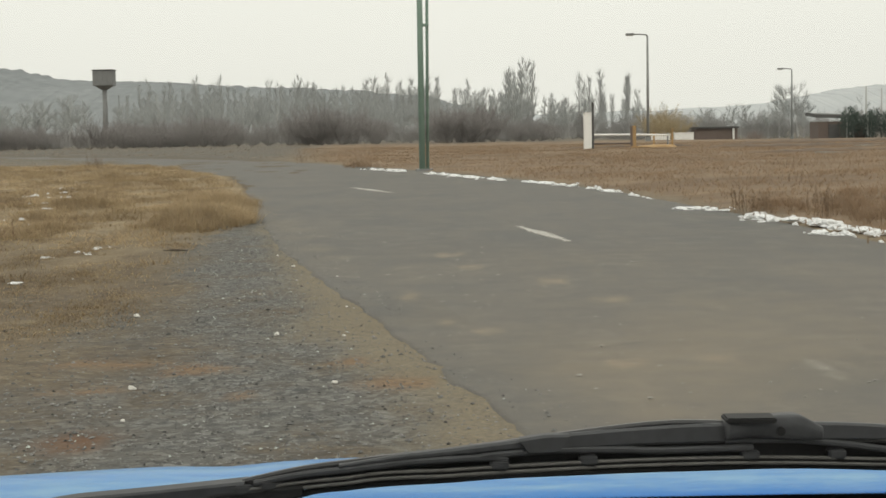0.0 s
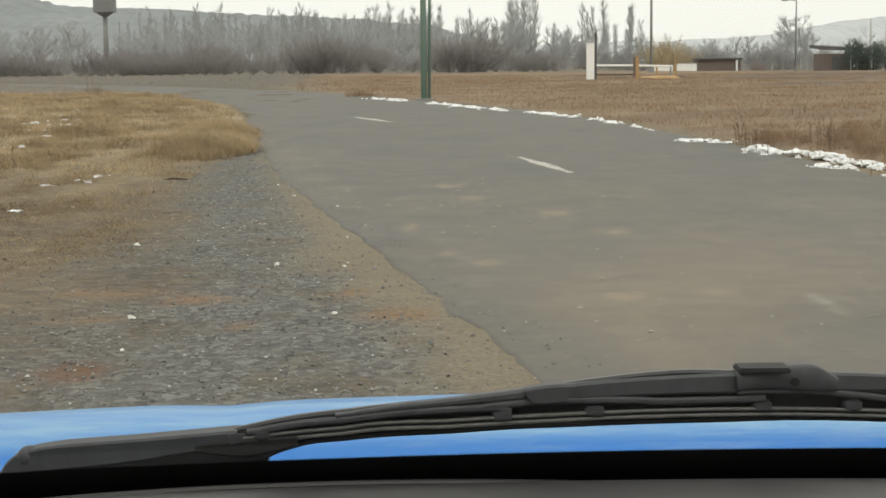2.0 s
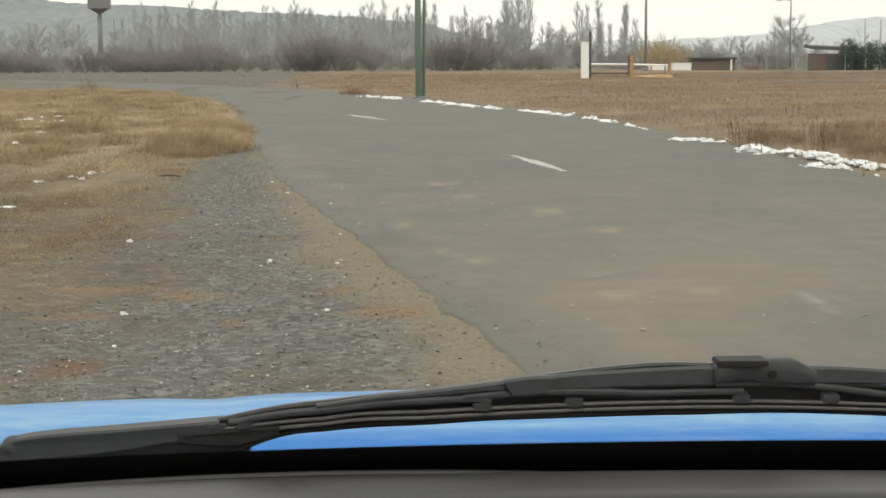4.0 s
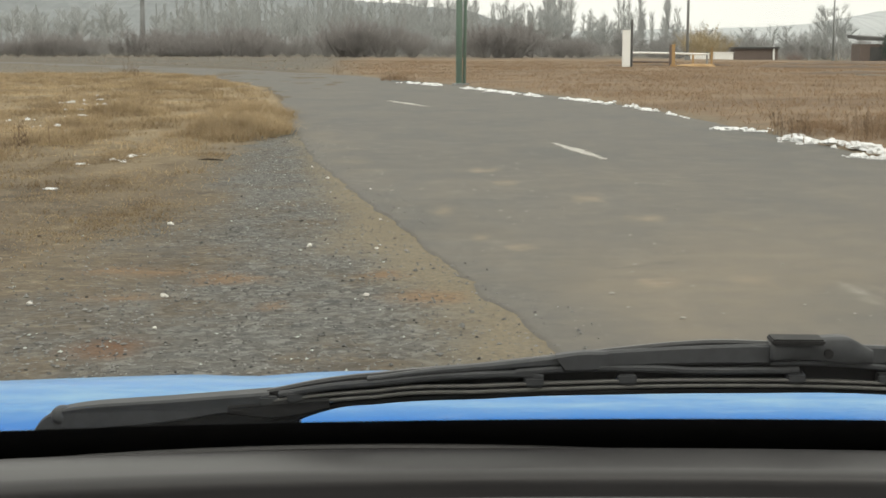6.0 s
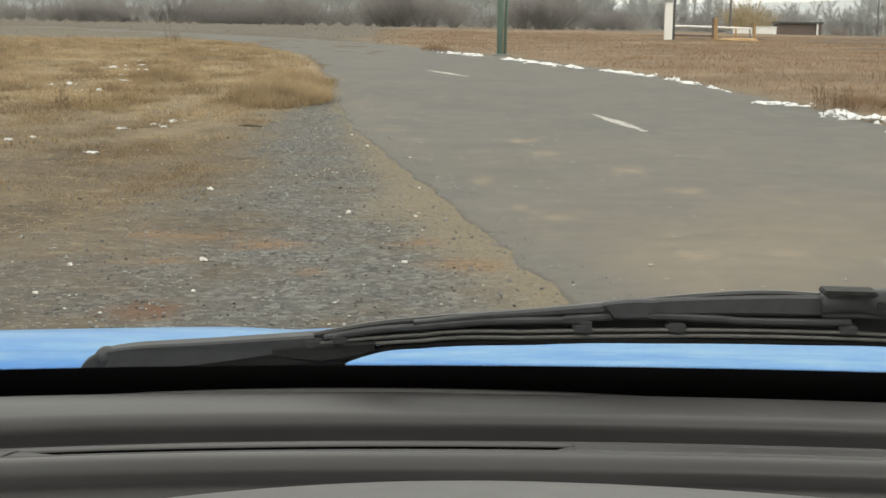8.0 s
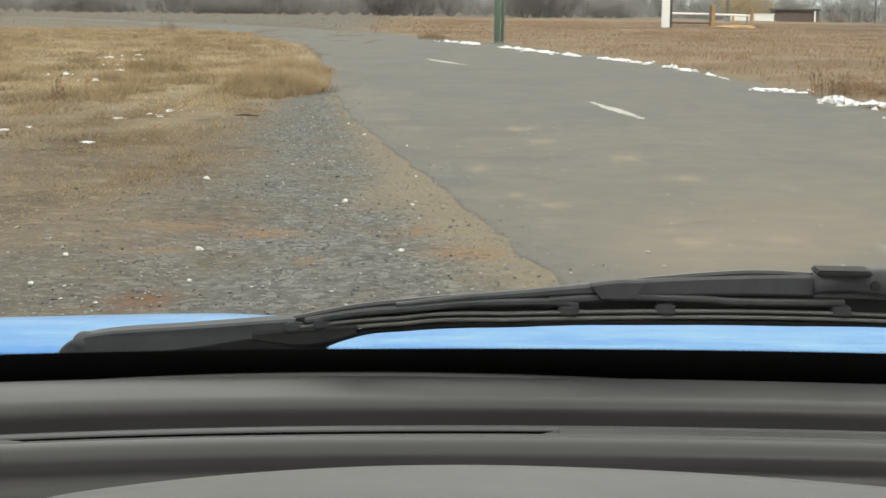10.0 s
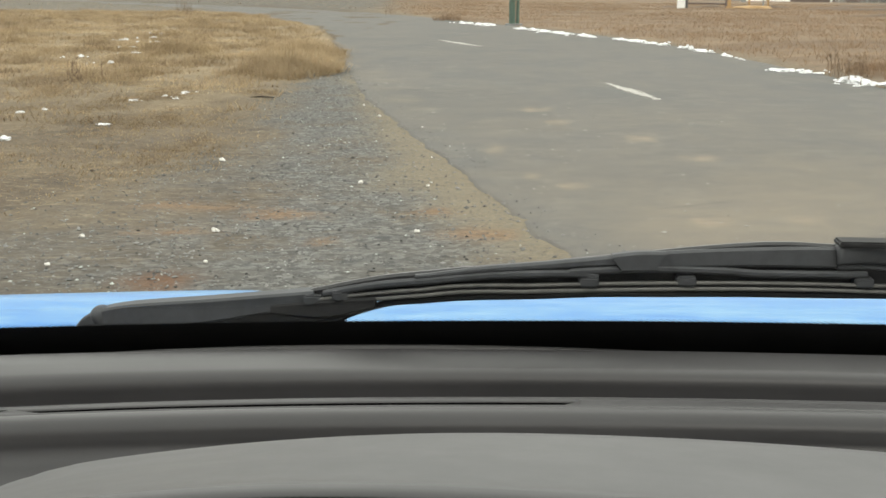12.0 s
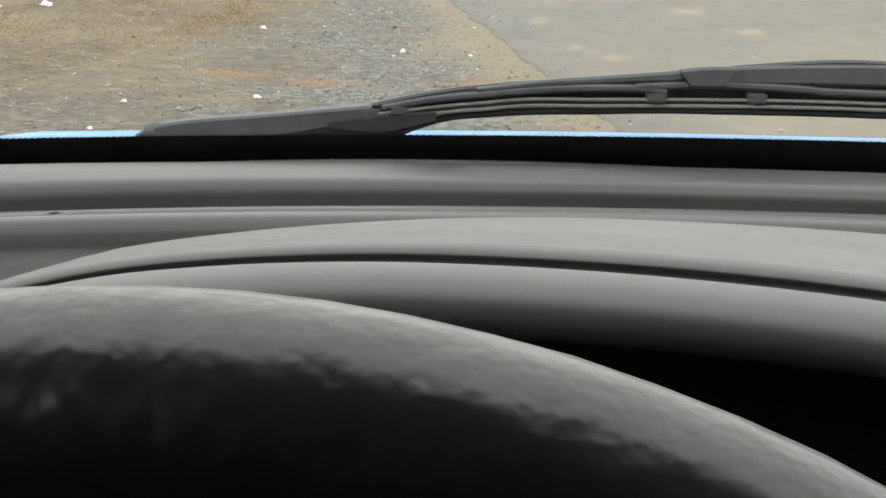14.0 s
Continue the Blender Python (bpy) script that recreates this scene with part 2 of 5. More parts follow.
def mat_pebbles():
    m = Mat("grey_gravel", 0.9, spec=0.25)
    each = m.island()
    c = m.mix(each, (0.080, 0.080, 0.079), (0.250, 0.246, 0.235))
    c = m.mix(m.span(each, 0, 1, 0.975, 0.985), c, (0.42, 0.45, 0.42))
    c = m.mix(m.span(each, 1, 0, 0.03, 0.045), c, (0.040, 0.039, 0.038))
    m.color(c)
    return m.m


def mat_paint():
    m = Mat("blue_car_paint", 0.35, 0.0, 0.08)
    f = m.noise(420, 2)
    streak = m.noise(7, 7, 0.8, (1.0, 4.5, 1))
    c = m.mix(m.span(f, 0, 1), (0.002, 0.135, 0.450), (0.003, 0.155, 0.510))
    c = m.mix(m.math("MULTIPLY", m.span(streak, 0, 1, 0.48, 0.64), 0.22), c, (0.30, 0.38, 0.46))
    # sky sheen painted in: the paint turns pale blue ahead of the rear edge
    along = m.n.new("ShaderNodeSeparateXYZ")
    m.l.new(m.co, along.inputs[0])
    front = m.math("MULTIPLY", m.span(along.outputs[1], 0, 1, 1.192, 1.216), m.span(streak, 0.35, 0.95, 0.38, 0.62))
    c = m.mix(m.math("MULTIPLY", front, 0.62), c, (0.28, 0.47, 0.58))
    m.color(c)
    m.b.inputs["Coat Weight"].default_value = 0.18
    m.b.inputs["Coat Roughness"].default_value = 0.08
    m.rough(m.span(streak, 0.3, 0.55))
    m.bump(m.noise(3, 2), 0.05, 0.01)
    return m.m


def mat_glass():
    m = bpy.data.materials.new("windscreen_glass")
    m.use_nodes = True
    n, l = m.node_tree.nodes, m.node_tree.links
    n.clear()
    o, t, g, x, fr = (n.new("ShaderNode" + k) for k in ("OutputMaterial", "BsdfTransparent", "BsdfGlossy", "MixShader", "LayerWeight"))
    power, share = n.new("ShaderNodeMath"), n.new("ShaderNodeMapRange")
    power.operation, power.inputs[1].default_value = "POWER", 5.0
    share.inputs["To Min"].default_value, share.inputs["To Max"].default_value = 0.05, 0.7
    t.inputs[0].default_value = (0.93, 0.95, 0.94, 1)
    g.inputs["Roughness"].default_value = 0.02
    l.new(fr.outputs["Facing"], power.inputs[0])
    l.new(power.outputs[0], share.inputs["Value"])
    l.new(share.outputs[0], x.inputs[0])
    l.new(t.outputs[0], x.inputs[1])
    l.new(g.outputs[0], x.inputs[2])
    l.new(x.outputs[0], o.inputs[0])
    return m


def mat_dash():
    m = Mat("grey_dashboard_plastic", 0.4, spec=0.32)
    f, g = m.noise(900, 2), m.noise(9, 4)
    m.color(m.mix(m.span(g, 0, 1), (0.0337, 0.0328, 0.0341), (0.0429, 0.0418, 0.0434)))
    m.rough(m.span(g, 0.36, 0.44))
    m.bump(f, 0.06, 0.0005)
    return m.m


# the dashboard's plastic with a lighter grey put in for the light on top
def mat_cowl():
    m = Mat("brightened_cowl_plastic", 0.42, spec=0.34)
    f, g, dull = m.noise(900, 2), m.noise(9, 4), m.noise(16, 5, 0.6)
    c = m.mix(m.span(g, 0, 1), (0.0590, 0.0578, 0.0594), (0.0735, 0.0720, 0.0736))
    m.color(m.mix(m.math("MULTIPLY", m.span(dull, 0, 1, 0.5, 0.68), 0.4), c, (0.079, 0.079, 0.081)))
    m.rough(m.span(dull, 0.37, 0.48))
    m.bump(f, 0.06, 0.0005)
    return m.m


def mat_leather():
    m = Mat("wrinkled_black_leather", 0.29, spec=0.53)
    f, g = m.noise(260, 3, 0.6), m.noise(75, 3, 0.55)
    m.color(m.mix(m.span(f, 0, 1), (0.006, 0.0052, 0.0058), (0.009, 0.0078, 0.0086)))
    m.b.inputs["Sheen Weight"].default_value = 0.1
    m.b.inputs["Sheen Roughness"].default_value = 0.45
    m.bump(g, 0.5, 0.0020).bump(f, 0.06, 0.0005)
    return m.m


GROUND, ROAD, PAINT, GLASS, DASH, COWL_PLASTIC, LEATHER = mat_ground(), mat_road(), mat_paint(), mat_glass(), mat_dash(), mat_cowl(), mat_leather()
# black lifted in tone for the veil of haze over dark areas
BLACK = mat_plain("matt_black_frit", (0.036, 0.035, 0.035), (0.046, 0.045, 0.045), 0.75, 60, 0, spec=0.2)
# near-black put in for the shade inside the demister slot
SLOT = mat_plain("slot_shade_black", (0.003, 0.003, 0.003), (0.005, 0.005, 0.005), 0.9, 90, 0, spec=0.05)
RUBBER = mat_plain("black_rubber", (0.012, 0.012, 0.0125), (0.020, 0.020, 0.0205), 0.65, 120, 0.1, spec=0.22)
WIPER = mat_plain("dull_black_wiper_paint", (0.011, 0.011, 0.012), (0.021, 0.021, 0.023), 0.42, 90, 0.1, dist=0.001)
# light grey for the two thin rails of the blade
HOLDER = mat_plain("light_grey_rail", (0.09, 0.088, 0.084), (0.16, 0.157, 0.15), 0.6, 160, 0.1, dist=0.0005)
WIPER_WORN = mat_plain("weathered_grey_wiper_plastic", (0.033, 0.035, 0.039), (0.057, 0.060, 0.066), 0.6, 110, 0.15, dist=0.001)
EARTH = mat_plain("turned_brown_earth", (0.085, 0.058, 0.040), (0.155, 0.108, 0.072), 0.95, 3, 0.5, dist=0.05)
STEEL = mat_plain("bare_steel", (0.30, 0.30, 0.30), (0.42, 0.42, 0.41), 0.4, 60, 0.05, 0.8)
SEAT = mat_plain("dark_seat_cloth", (0.018, 0.018, 0.02), (0.03, 0.03, 0.032), 0.95, 200, 0.2)
HEADLINER = mat_plain("grey_cloth_headliner", (0.030, 0.029, 0.028), (0.042, 0.041, 0.040), 0.95, 300, 0.2)
SNOW = mat_plain("old_snow", (0.62, 0.63, 0.64), (0.86, 0.87, 0.88), 0.7, 30, 0.4, dist=0.02)
MARKING = mat_plain("worn_white_road_paint", (0.28, 0.27, 0.245), (0.52, 0.50, 0.46), 0.8, 45, 0.2)
PEBBLE = mat_pebbles()
GRIT = mat_plain("pale_stone_chips", (0.20, 0.19, 0.17), (0.40, 0.385, 0.35), 0.85, 12, 0.2, dist=0.002)
WHITE_STONE = mat_plain("pale_stone", (0.55, 0.54, 0.50), (0.72, 0.70, 0.66), 0.8, 60, 0.3)
STRAW = mat_blades("dry_straw_grass", (0.235, 0.168, 0.102), (0.58, 0.455, 0.290), patchy=0.6, thin=0.55)
DEAD = mat_blades("dead_brown_grass", (0.17, 0.123, 0.080), (0.26, 0.192, 0.125), patchy=0.3, thin=0.4)
FIELD = mat_blades("brown_field_grass", (0.245, 0.172, 0.115), (0.37, 0.262, 0.175), patchy=0.4, thin=0.6)
# far grass greyed and paled to carry the haze
FAR_GRASS = mat_blades("haze_tinted_far_grass", (0.25, 0.205, 0.155), (0.32, 0.268, 0.205), thin=0.4)
WEED = mat_blades("dead_brown_weed", (0.12, 0.086, 0.058), (0.24, 0.168, 0.112))
BARK_DARK = mat_plain("damp_dark_bark", (0.045, 0.036, 0.028), (0.075, 0.060, 0.046), 0.9, 60, 0.3, spec=0.2)
# haze is put into the grey, russet and dark twigs and the bark
TWIG = mat_blades("haze_tinted_grey_twigs", (0.345, 0.36, 0.36), (0.42, 0.435, 0.435), thin=0.5)
TWIG_RED = mat_blades("haze_tinted_russet_twigs", (0.27, 0.265, 0.262), (0.34, 0.333, 0.328), thin=0.5)
TWIG_DARK = mat_blades("haze_tinted_dark_twigs", (0.245, 0.230, 0.225), (0.31, 0.292, 0.286), thin=0.5)
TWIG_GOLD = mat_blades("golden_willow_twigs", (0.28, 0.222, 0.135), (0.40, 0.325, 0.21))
BARK = mat_plain("haze_tinted_grey_bark", (0.36, 0.365, 0.355), (0.44, 0.445, 0.435), 0.95, 8, 0.4)
# needles lightened to carry the haze
NEEDLES = mat_blades("dark_green_needles", (0.050, 0.068, 0.060), (0.090, 0.112, 0.098))
# mast green lightened: the haze before it is put into the colour
GREEN_STEEL = mat_plain("haze_tinted_green_steel", (0.165, 0.255, 0.215), (0.20, 0.295, 0.25), 0.6, 6, 0.05)
GREY_STEEL = mat_plain("galvanised_grey_steel", (0.17, 0.18, 0.18), (0.25, 0.255, 0.255), 0.55, 6, 0.05)
WHITE_PAINT = mat_plain("chalky_white_paint", (0.72, 0.72, 0.71), (0.82, 0.82, 0.80), 0.7, 3, 0.1)
ORANGE = mat_plain("faded_orange_timber", (0.32, 0.20, 0.09), (0.44, 0.29, 0.14), 0.8, 9, 0.2)
# boards and roof felt lightened for haze as well
DARK_WOOD = mat_plain("dark_brown_boards", (0.120, 0.092, 0.080), (0.170, 0.132, 0.116), 0.85, 6, 0.3)
DARK_ROOF = mat_plain("dark_roof_felt", (0.080, 0.079, 0.079), (0.115, 0.113, 0.111), 0.9, 4, 0.2)
CONCRETE = mat_plain("weathered_concrete", (0.26, 0.235, 0.205), (0.36, 0.335, 0.30), 0.9, 5, 0.3)
TWIG_RUST = mat_blades("rust_red_twigs", (0.25, 0.195, 0.175), (0.34, 0.265, 0.24), thin=0.4)
TOWER = mat_plain("weathered_grey_sheet_metal", (0.165, 0.17, 0.17), (0.215, 0.22, 0.22), 0.7, 1.2, 0.1)
# blue-grey and pale tones carry the haze over the far hills
HILL = mat_plain("haze_tinted_wooded_hill", (0.185, 0.20, 0.207), (0.27, 0.283, 0.29), 1.0, 0.13, 0.0, spec=0.0)
PALE_HILL = mat_plain("haze_tinted_pale_hill", (0.40, 0.42, 0.43), (0.47, 0.485, 0.495), 1.0, 0.05, 0.0, spec=0.0)


# ---- builders ----
def mesh_of(name, verts, faces, material, smooth=False):
    me = bpy.data.meshes.new(name)
    me.from_pydata(verts, [], faces)
    me.materials.append(material)
    if smooth:
        me.polygons.foreach_set("use_smooth", [True] * len(me.polygons))
    me.update()
    return me


def part(name, bm, material, parent=None, label="", smooth=False):
    """Links a bmesh as one mesh object under a thing or a part."""
    bmesh.ops.recalc_face_normals(bm, faces=bm.faces)
    me = bpy.data.meshes.new(name)
    bm.to_mesh(me)
    bm.free()
    me.materials.append(material)
    if smooth:
        me.polygons.foreach_set("use_smooth", [True] * len(me.polygons))
    return under(new(name, me), parent, label)


def under(ob, parent, label=""):
    if parent:
        ob.parent = parent
    return tagged(ob, label)


def put_box(bm, lo, hi, bevel=0.0):
    made = bmesh.ops.create_cube(bm, size=1.0)["verts"]
    for v in made:
        v.co = Vector([lo[i] + (v.co[i] + 0.5) * (hi[i] - lo[i]) for i in range(3)])
    if bevel:
        edges = list({e for v in made for e in v.link_edges})
        bmesh.ops.bevel(bm, geom=edges, offset=bevel, segments=2, affect="EDGES", clamp_overlap=True)
    return bm


def box(lo, hi, bevel=0.0):
    return put_box(bmesh.new(), lo, hi, bevel)


def put_tube(bm, points, radii, sides=8, cap=True):
    """A tapered tube along points."""
    pts = [Vector(p) for p in points]
    rings = []
    for i, p in enumerate(pts):
        d = (pts[min(i + 1, len(pts) - 1)] - pts[max(i - 1, 0)]).normalized()
        a = d.orthogonal().normalized()
        b = d.cross(a)
        r = radii[i] if isinstance(radii, (list, tuple)) else radii
        rings.append([bm.verts.new(p + r * (math.cos(k * math.tau / sides) * a + math.sin(k * math.tau / sides) * b)) for k in range(sides)])
    for r0, r1 in zip(rings, rings[1:]):
        # turn the next ring so that it lies nearest
        best = min(range(sides), key=lambda s: sum((r0[k].co - r1[(k + s) % sides].co).length for k in range(sides)))
        r1[:] = r1[best:] + r1[:best]
        for k in range(sides):
            bm.faces.new((r0[k], r0[(k + 1) % sides], r1[(k + 1) % sides], r1[k]))
    if cap:
        bm.faces.new(rings[0][::-1])
        bm.faces.new(rings[-1])
    return bm


def tube(points, radii, sides=8):
    return put_tube(bmesh.new(), points, radii, sides)


def loft(rows, closed=False):
    """A skin over rows of points; closed joins the last point of each row to its first."""
    bm = bmesh.new()
    vs = [[bm.verts.new(p) for p in r] for r in rows]
    for a, b in zip(vs, vs[1:]):
        n = len(a)
        for k in range(n if closed else n - 1):
            bm.faces.new((a[k], a[(k + 1) % n], b[(k + 1) % n], b[k]))
    if closed:
        bm.faces.new(vs[0][::-1])
        bm.faces.new(vs[-1])
    return bm


def lerp(table, v):
    xs, ys = zip(*table)
    return float(np.interp(v, xs, ys))


def smooth_line(points, n):
    """n points on a Catmull-Rom curve through the given ones."""
    p = [np.array(points[0])] + [np.array(q) for q in points] + [np.array(points[-1])]
    out = []
    for s in np.linspace(0, len(points) - 1 - 1e-9, n):
        i = int(s)
        u = s - i
        a, b, c, d = p[i : i + 4]
        out.append(tuple(0.5 * (2 * b + (c - a) * u + (2 * a - 5 * b + 4 * c - d) * u**2 + (3 * b - a - 3 * c + d) * u**3)))
    return out


# ---- the ground: one sheet to the horizon ----
LEFT_EDGE = [(-30, 5.5), (0, 1.36), (5.8, 0.33), (8.6, -0.19), (11.7, -0.79), (15.9, -1.6), (19.9, -2.18), (24.5, -2.8), (30.3, -3.6), (42.6, -5.6), (54, -8.6), (73, -15.5), (95, -28), (130, -55)]
RIGHT_EDGE = [(-30, 9.6), (0, 5.3), (15.2, 4.36), (20.2, 4.1), (28, 3.4), (34.3, 2.6), (40, 1.2), (45.3, -0.1), (50, -1.5), (55.6, -2.9), (66, -6.2), (77, -11.5), (95, -22), (130, -48)]
GRASS_EDGE = [(-30, -6.0), (0, -4.2), (4, -3.2), (7.9, -2.35), (8.8, -2.1), (10, -1.95), (11.7, -1.92), (13, -2.25), (15, -2.5), (19.5, -2.85), (24, -3.0), (28, -3.35), (32, -3.9)]
SAND_EDGE = [(-30, 4.0), (0, 0.5), (6.1, -0.1), (7.2, -0.35), (9.9, -0.9), (13.7, -1.35), (16, -1.72), (20, -2.25)]
STAINS = [(-1.69, 7.97, 0.30, 0.16), (-1.22, 7.68, 0.24, 0.15), (-0.22, 7.2, 0.16, 0.2), (-1.6, 7.1, 0.15, 0.1), (-0.9, 6.9, 0.12, 0.08), (-0.45, 7.9, 0.1, 0.14)]
DUST_SPOTS = [(0.905, 7.62, 0.12, 0.17), (1.18, 10.47, 0.12, 0.22), (0.86, 11.8, 0.13, 0.3), (1.39, 7.69, 0.10, 0.16), (0.28, 8.9, 0.07, 0.15), (0.05, 9.4, 0.05, 0.2), (-0.2, 10.9, 0.06, 0.3), (0.1, 14.5, 0.16, 0.3), (0.3, 13.2, 0.1, 0.3)]


def wave(x, y, s, k=0.0):
    return noise.noise(Vector((x * s, y * s, k)))


def ground_z(x, y):
    """The ground's height: level by the road, lowered beyond the field to fit the view."""
    far = min(max((y - 110) / 90, 0), 1) * min(max((x - 12) / 20, 0), 1)
    return -0.55 * far * far * (3 - 2 * far)


def ramp01(v, a, b):
    return min(max((v - a) / (b - a), 0.0), 1.0)


def zones(x, y):
    """Shares of gravel, sand and straw at a place; far off they are set for haze."""
    w = 0.34 * wave(x, 0.4 * y, 1.7) + 0.22 * wave(x, 0.35 * y, 5.0, 3) + 0.10 * wave(x, 0.4 * y, 14.0, 4)
    g, s, l, r = lerp(GRASS_EDGE, y), lerp(SAND_EDGE, y), lerp(LEFT_EDGE, y), lerp(RIGHT_EDGE, y)
    gravel = ramp01(x + w - g, -0.45, 0.45) if y < 31 else 0.0
    gravel *= 0.22 + 0.33 * ramp01(9.5 + 4 * w - y, 0, 3.5) + (0.78 - 0.33 * ramp01(9.5 + 4 * w - y, 0, 3.5)) * ramp01(x + 1.2 * w - lerp([(4, -1.35), (8, -1.5), (12, -1.9), (16, -2.6)], y), -0.35, 0.3)
    sand = ramp01(x + 0.6 * w - s, -0.15, 0.2) * ramp01(24 - y, 0, 3) * (1 if x < l + 0.6 else 0)
    straw = ramp01(y + 9 * w, 11.5, 21) * (1 - 0.75 * ramp01(y, 55, 75)) * (1 - gravel) * (1 if x < l else 0)
    straw = max(straw, (1 - gravel) * (0.3 if x < l else 0) * ramp01(wave(x, 0.35 * y, 1.6, 7) + 0.1, 0, 0.25) * (1 - ramp01(y, 50, 60)))
    if x > r - 0.3:
        straw = 0.45 + 0.35 * ramp01(wave(x * 0.35, y, 0.22, 5), 0.0, 0.4)
        gravel = 0.25 * ramp01(r + 0.5 + w - x, 0, 0.4)
        # beyond the bend, gravel grey stands in for haze
        far = ramp01(y, 56, 72) * ramp01(-0.06 * y - x, 0, 3.5)
        straw, gravel = straw * (1 - 0.85 * far), max(gravel, 0.7 * far)
    # on the left too, gravel and sand shares grey the far ground like haze
    if x < l:
        gravel, sand = max(gravel, 0.75 * ramp01(y, 48, 70)), max(sand, 0.2 * ramp01(y, 48, 70))
    return gravel, sand, straw


def graded(lo, a, b, hi, step, grow=1.16):
    core = list(np.arange(a, b + step / 2, step))
    up, d = [b], step
    while up[-1] < hi:
        d *= grow
        up.append(up[-1] + d)
    down, d = [a], step
    while down[-1] > lo:
        d *= grow
        down.append(down[-1] - d)
    return down[:0:-1] + core + up[1:]


def build_ground():
    xs = graded(-3000, -7, 6, 3000, 0.09)
    ys = graded(-1500, 4.0, 24, 4000, 0.11, 1.045)
    verts, zone, stain = [], [], []
    for y in ys:
        l, r = lerp(LEFT_EDGE, y), lerp(RIGHT_EDGE, y)
        for x in xs:
            z = ground_z(x, y)
            near = -60 < x < 60 and -20 < y < 140
            if near:
                z += 0.012 * wave(x, y, 2.3) + 0.006 * wave(x, y, 9.0)
                if x < lerp(GRASS_EDGE, y):
                    z += 0.05 * ramp01(y, 10, 25) * (0.5 + wave(x, y, 0.6, 2)) + 0.05 * ramp01(y, 11, 17) * abs(wave(x, 0.7 * y, 1.6, 12))
                if x > r:
                    z += 0.06 * ramp01(x - r, 0.1, 1.2) + 0.06 * wave(x, y, 0.25, 4) * ramp01(x - r, 0.5, 4)
                inside = min(x - l, r - x)
                z -= 0.04 * ramp01(inside, 0.03, 0.2)
            verts.append((x, y, z))
            zone.extend((*(zones(x, y) if near else (0.7, 0.2, 0.1)), 1))
            s = 0
            if near and y < 9:
                for a, b, ra, rb in STAINS:
                    d = math.hypot((x - a) / ra, (y - b) / rb) + 0.6 * wave(x, y, 4, 6) + 0.5 * wave(x, y, 11, 6)
                    s = max(s, 0.8 * ramp01(1.3 - d, 0, 0.9))
            f = ramp01(x - r, 0.0, 0.5) * (1 - ramp01(-0.06 * y - x, 0, 3.5)) if near else 0.35
            d = math.hypot((x + 1.38) / 0.15, (y - 5.9) / 0.21) + 0.5 * wave(x, y, 7, 6)
            stain.extend((s, 0.85 * f, ramp01(1.25 - d, 0, 0.7), 1))
    n = len(xs)
    faces = [(j * n + i, j * n + i + 1, (j + 1) * n + i + 1, (j + 1) * n + i) for j in range(len(ys) - 1) for i in range(n - 1)]
    me = mesh_of("ground", verts, faces, GROUND, True)
    me.color_attributes.new("zone", "FLOAT_COLOR", "POINT").data.foreach_set("color", zone)
    me.color_attributes.new("stain", "FLOAT_COLOR", "POINT").data.foreach_set("color", stain)
    tagged(new("ground", me), "brown earth with grey gravel shoulder and dry winter grass", "ground", kind="structure")


build_ground()


def build_road():
    ys = list(np.arange(-30, 4, 1.0)) + list(np.arange(4, 26, 0.1)) + list(np.arange(26, 130, 0.5))
    cols = 84
    verts, zone = [], []
    for y in ys:
        l = lerp(LEFT_EDGE, y) + 0.05 * wave(0, y, 1.3, 1) + 0.03 * wave(0, y, 5, 2)
        r = lerp(RIGHT_EDGE, y) + 0.06 * wave(9, y, 0.9, 1) + 0.03 * wave(9, y, 4, 2)
        for k in range(cols + 1):
            u = (k / cols) ** 1.25
            x = l + u * (r - l)
            z = 0.006 + 0.010 * (1 - (2 * u - 1) ** 2) + 0.003 * wave(x, y, 0.8)
            verts.append((x, y, z if 0 < k < cols else -0.012))
            d = x - l
            dust = 0.75 * ramp01(0.55 + 0.5 * wave(x, y, 1.2) - d, 0, 0.6) * ramp01(26 - y, 0, 8)
            dust = max(dust, ramp01(16 - y, 0, 8) * (0.22 + 0.4 * ramp01(wave(x, 0.4 * y, 0.8, 3) + 0.35, 0, 0.7)))
            # dust thins out towards the rim
            dust *= 0.1 + 0.9 * ramp01(d + 0.15 * wave(x, y, 1.6, 5), 0.05, 0.6)
            s = 0
            if y < 20:
                for a, b, ra, rb in DUST_SPOTS:
                    q = math.hypot((x - a) / ra, (y - b) / rb) + 0.8 * wave(2 * x, 0.7 * y, 6, 6)
                    s = max(s, 0.8 * ramp01(1.2 - q, 0, 0.8))
            # the last trace of a painted dash
            q = math.hypot((x - 1.79 + 0.104 * (y - 7.3)) / 0.032, (y - 7.3) / 0.40) + 0.6 * wave(2 * x, y, 7, 8)
            zone.extend((dust, s, 0.75 * ramp01(1.25 - q, 0, 0.9), 1))
    n = cols + 1
    faces = [(j * n + i, j * n + i + 1, (j + 1) * n + i + 1, (j + 1) * n + i) for j in range(len(ys) - 1) for i in range(cols)]
    me = mesh_of("road", verts, faces, ROAD, True)
    me.color_attributes.new("zone", "FLOAT_COLOR", "POINT").data.foreach_set("color", zone)
    return tagged(new("road", me), "worn grey-brown asphalt road with dusty edge, bending away", "road", kind="structure")


road = build_road()


def road_z(x, y):
    l, r = lerp(LEFT_EDGE, y), lerp(RIGHT_EDGE, y)
    u = min(max((x - l) / (r - l), 0), 1)
    return 0.008 + 0.010 * (1 - (2 * u - 1) ** 2)


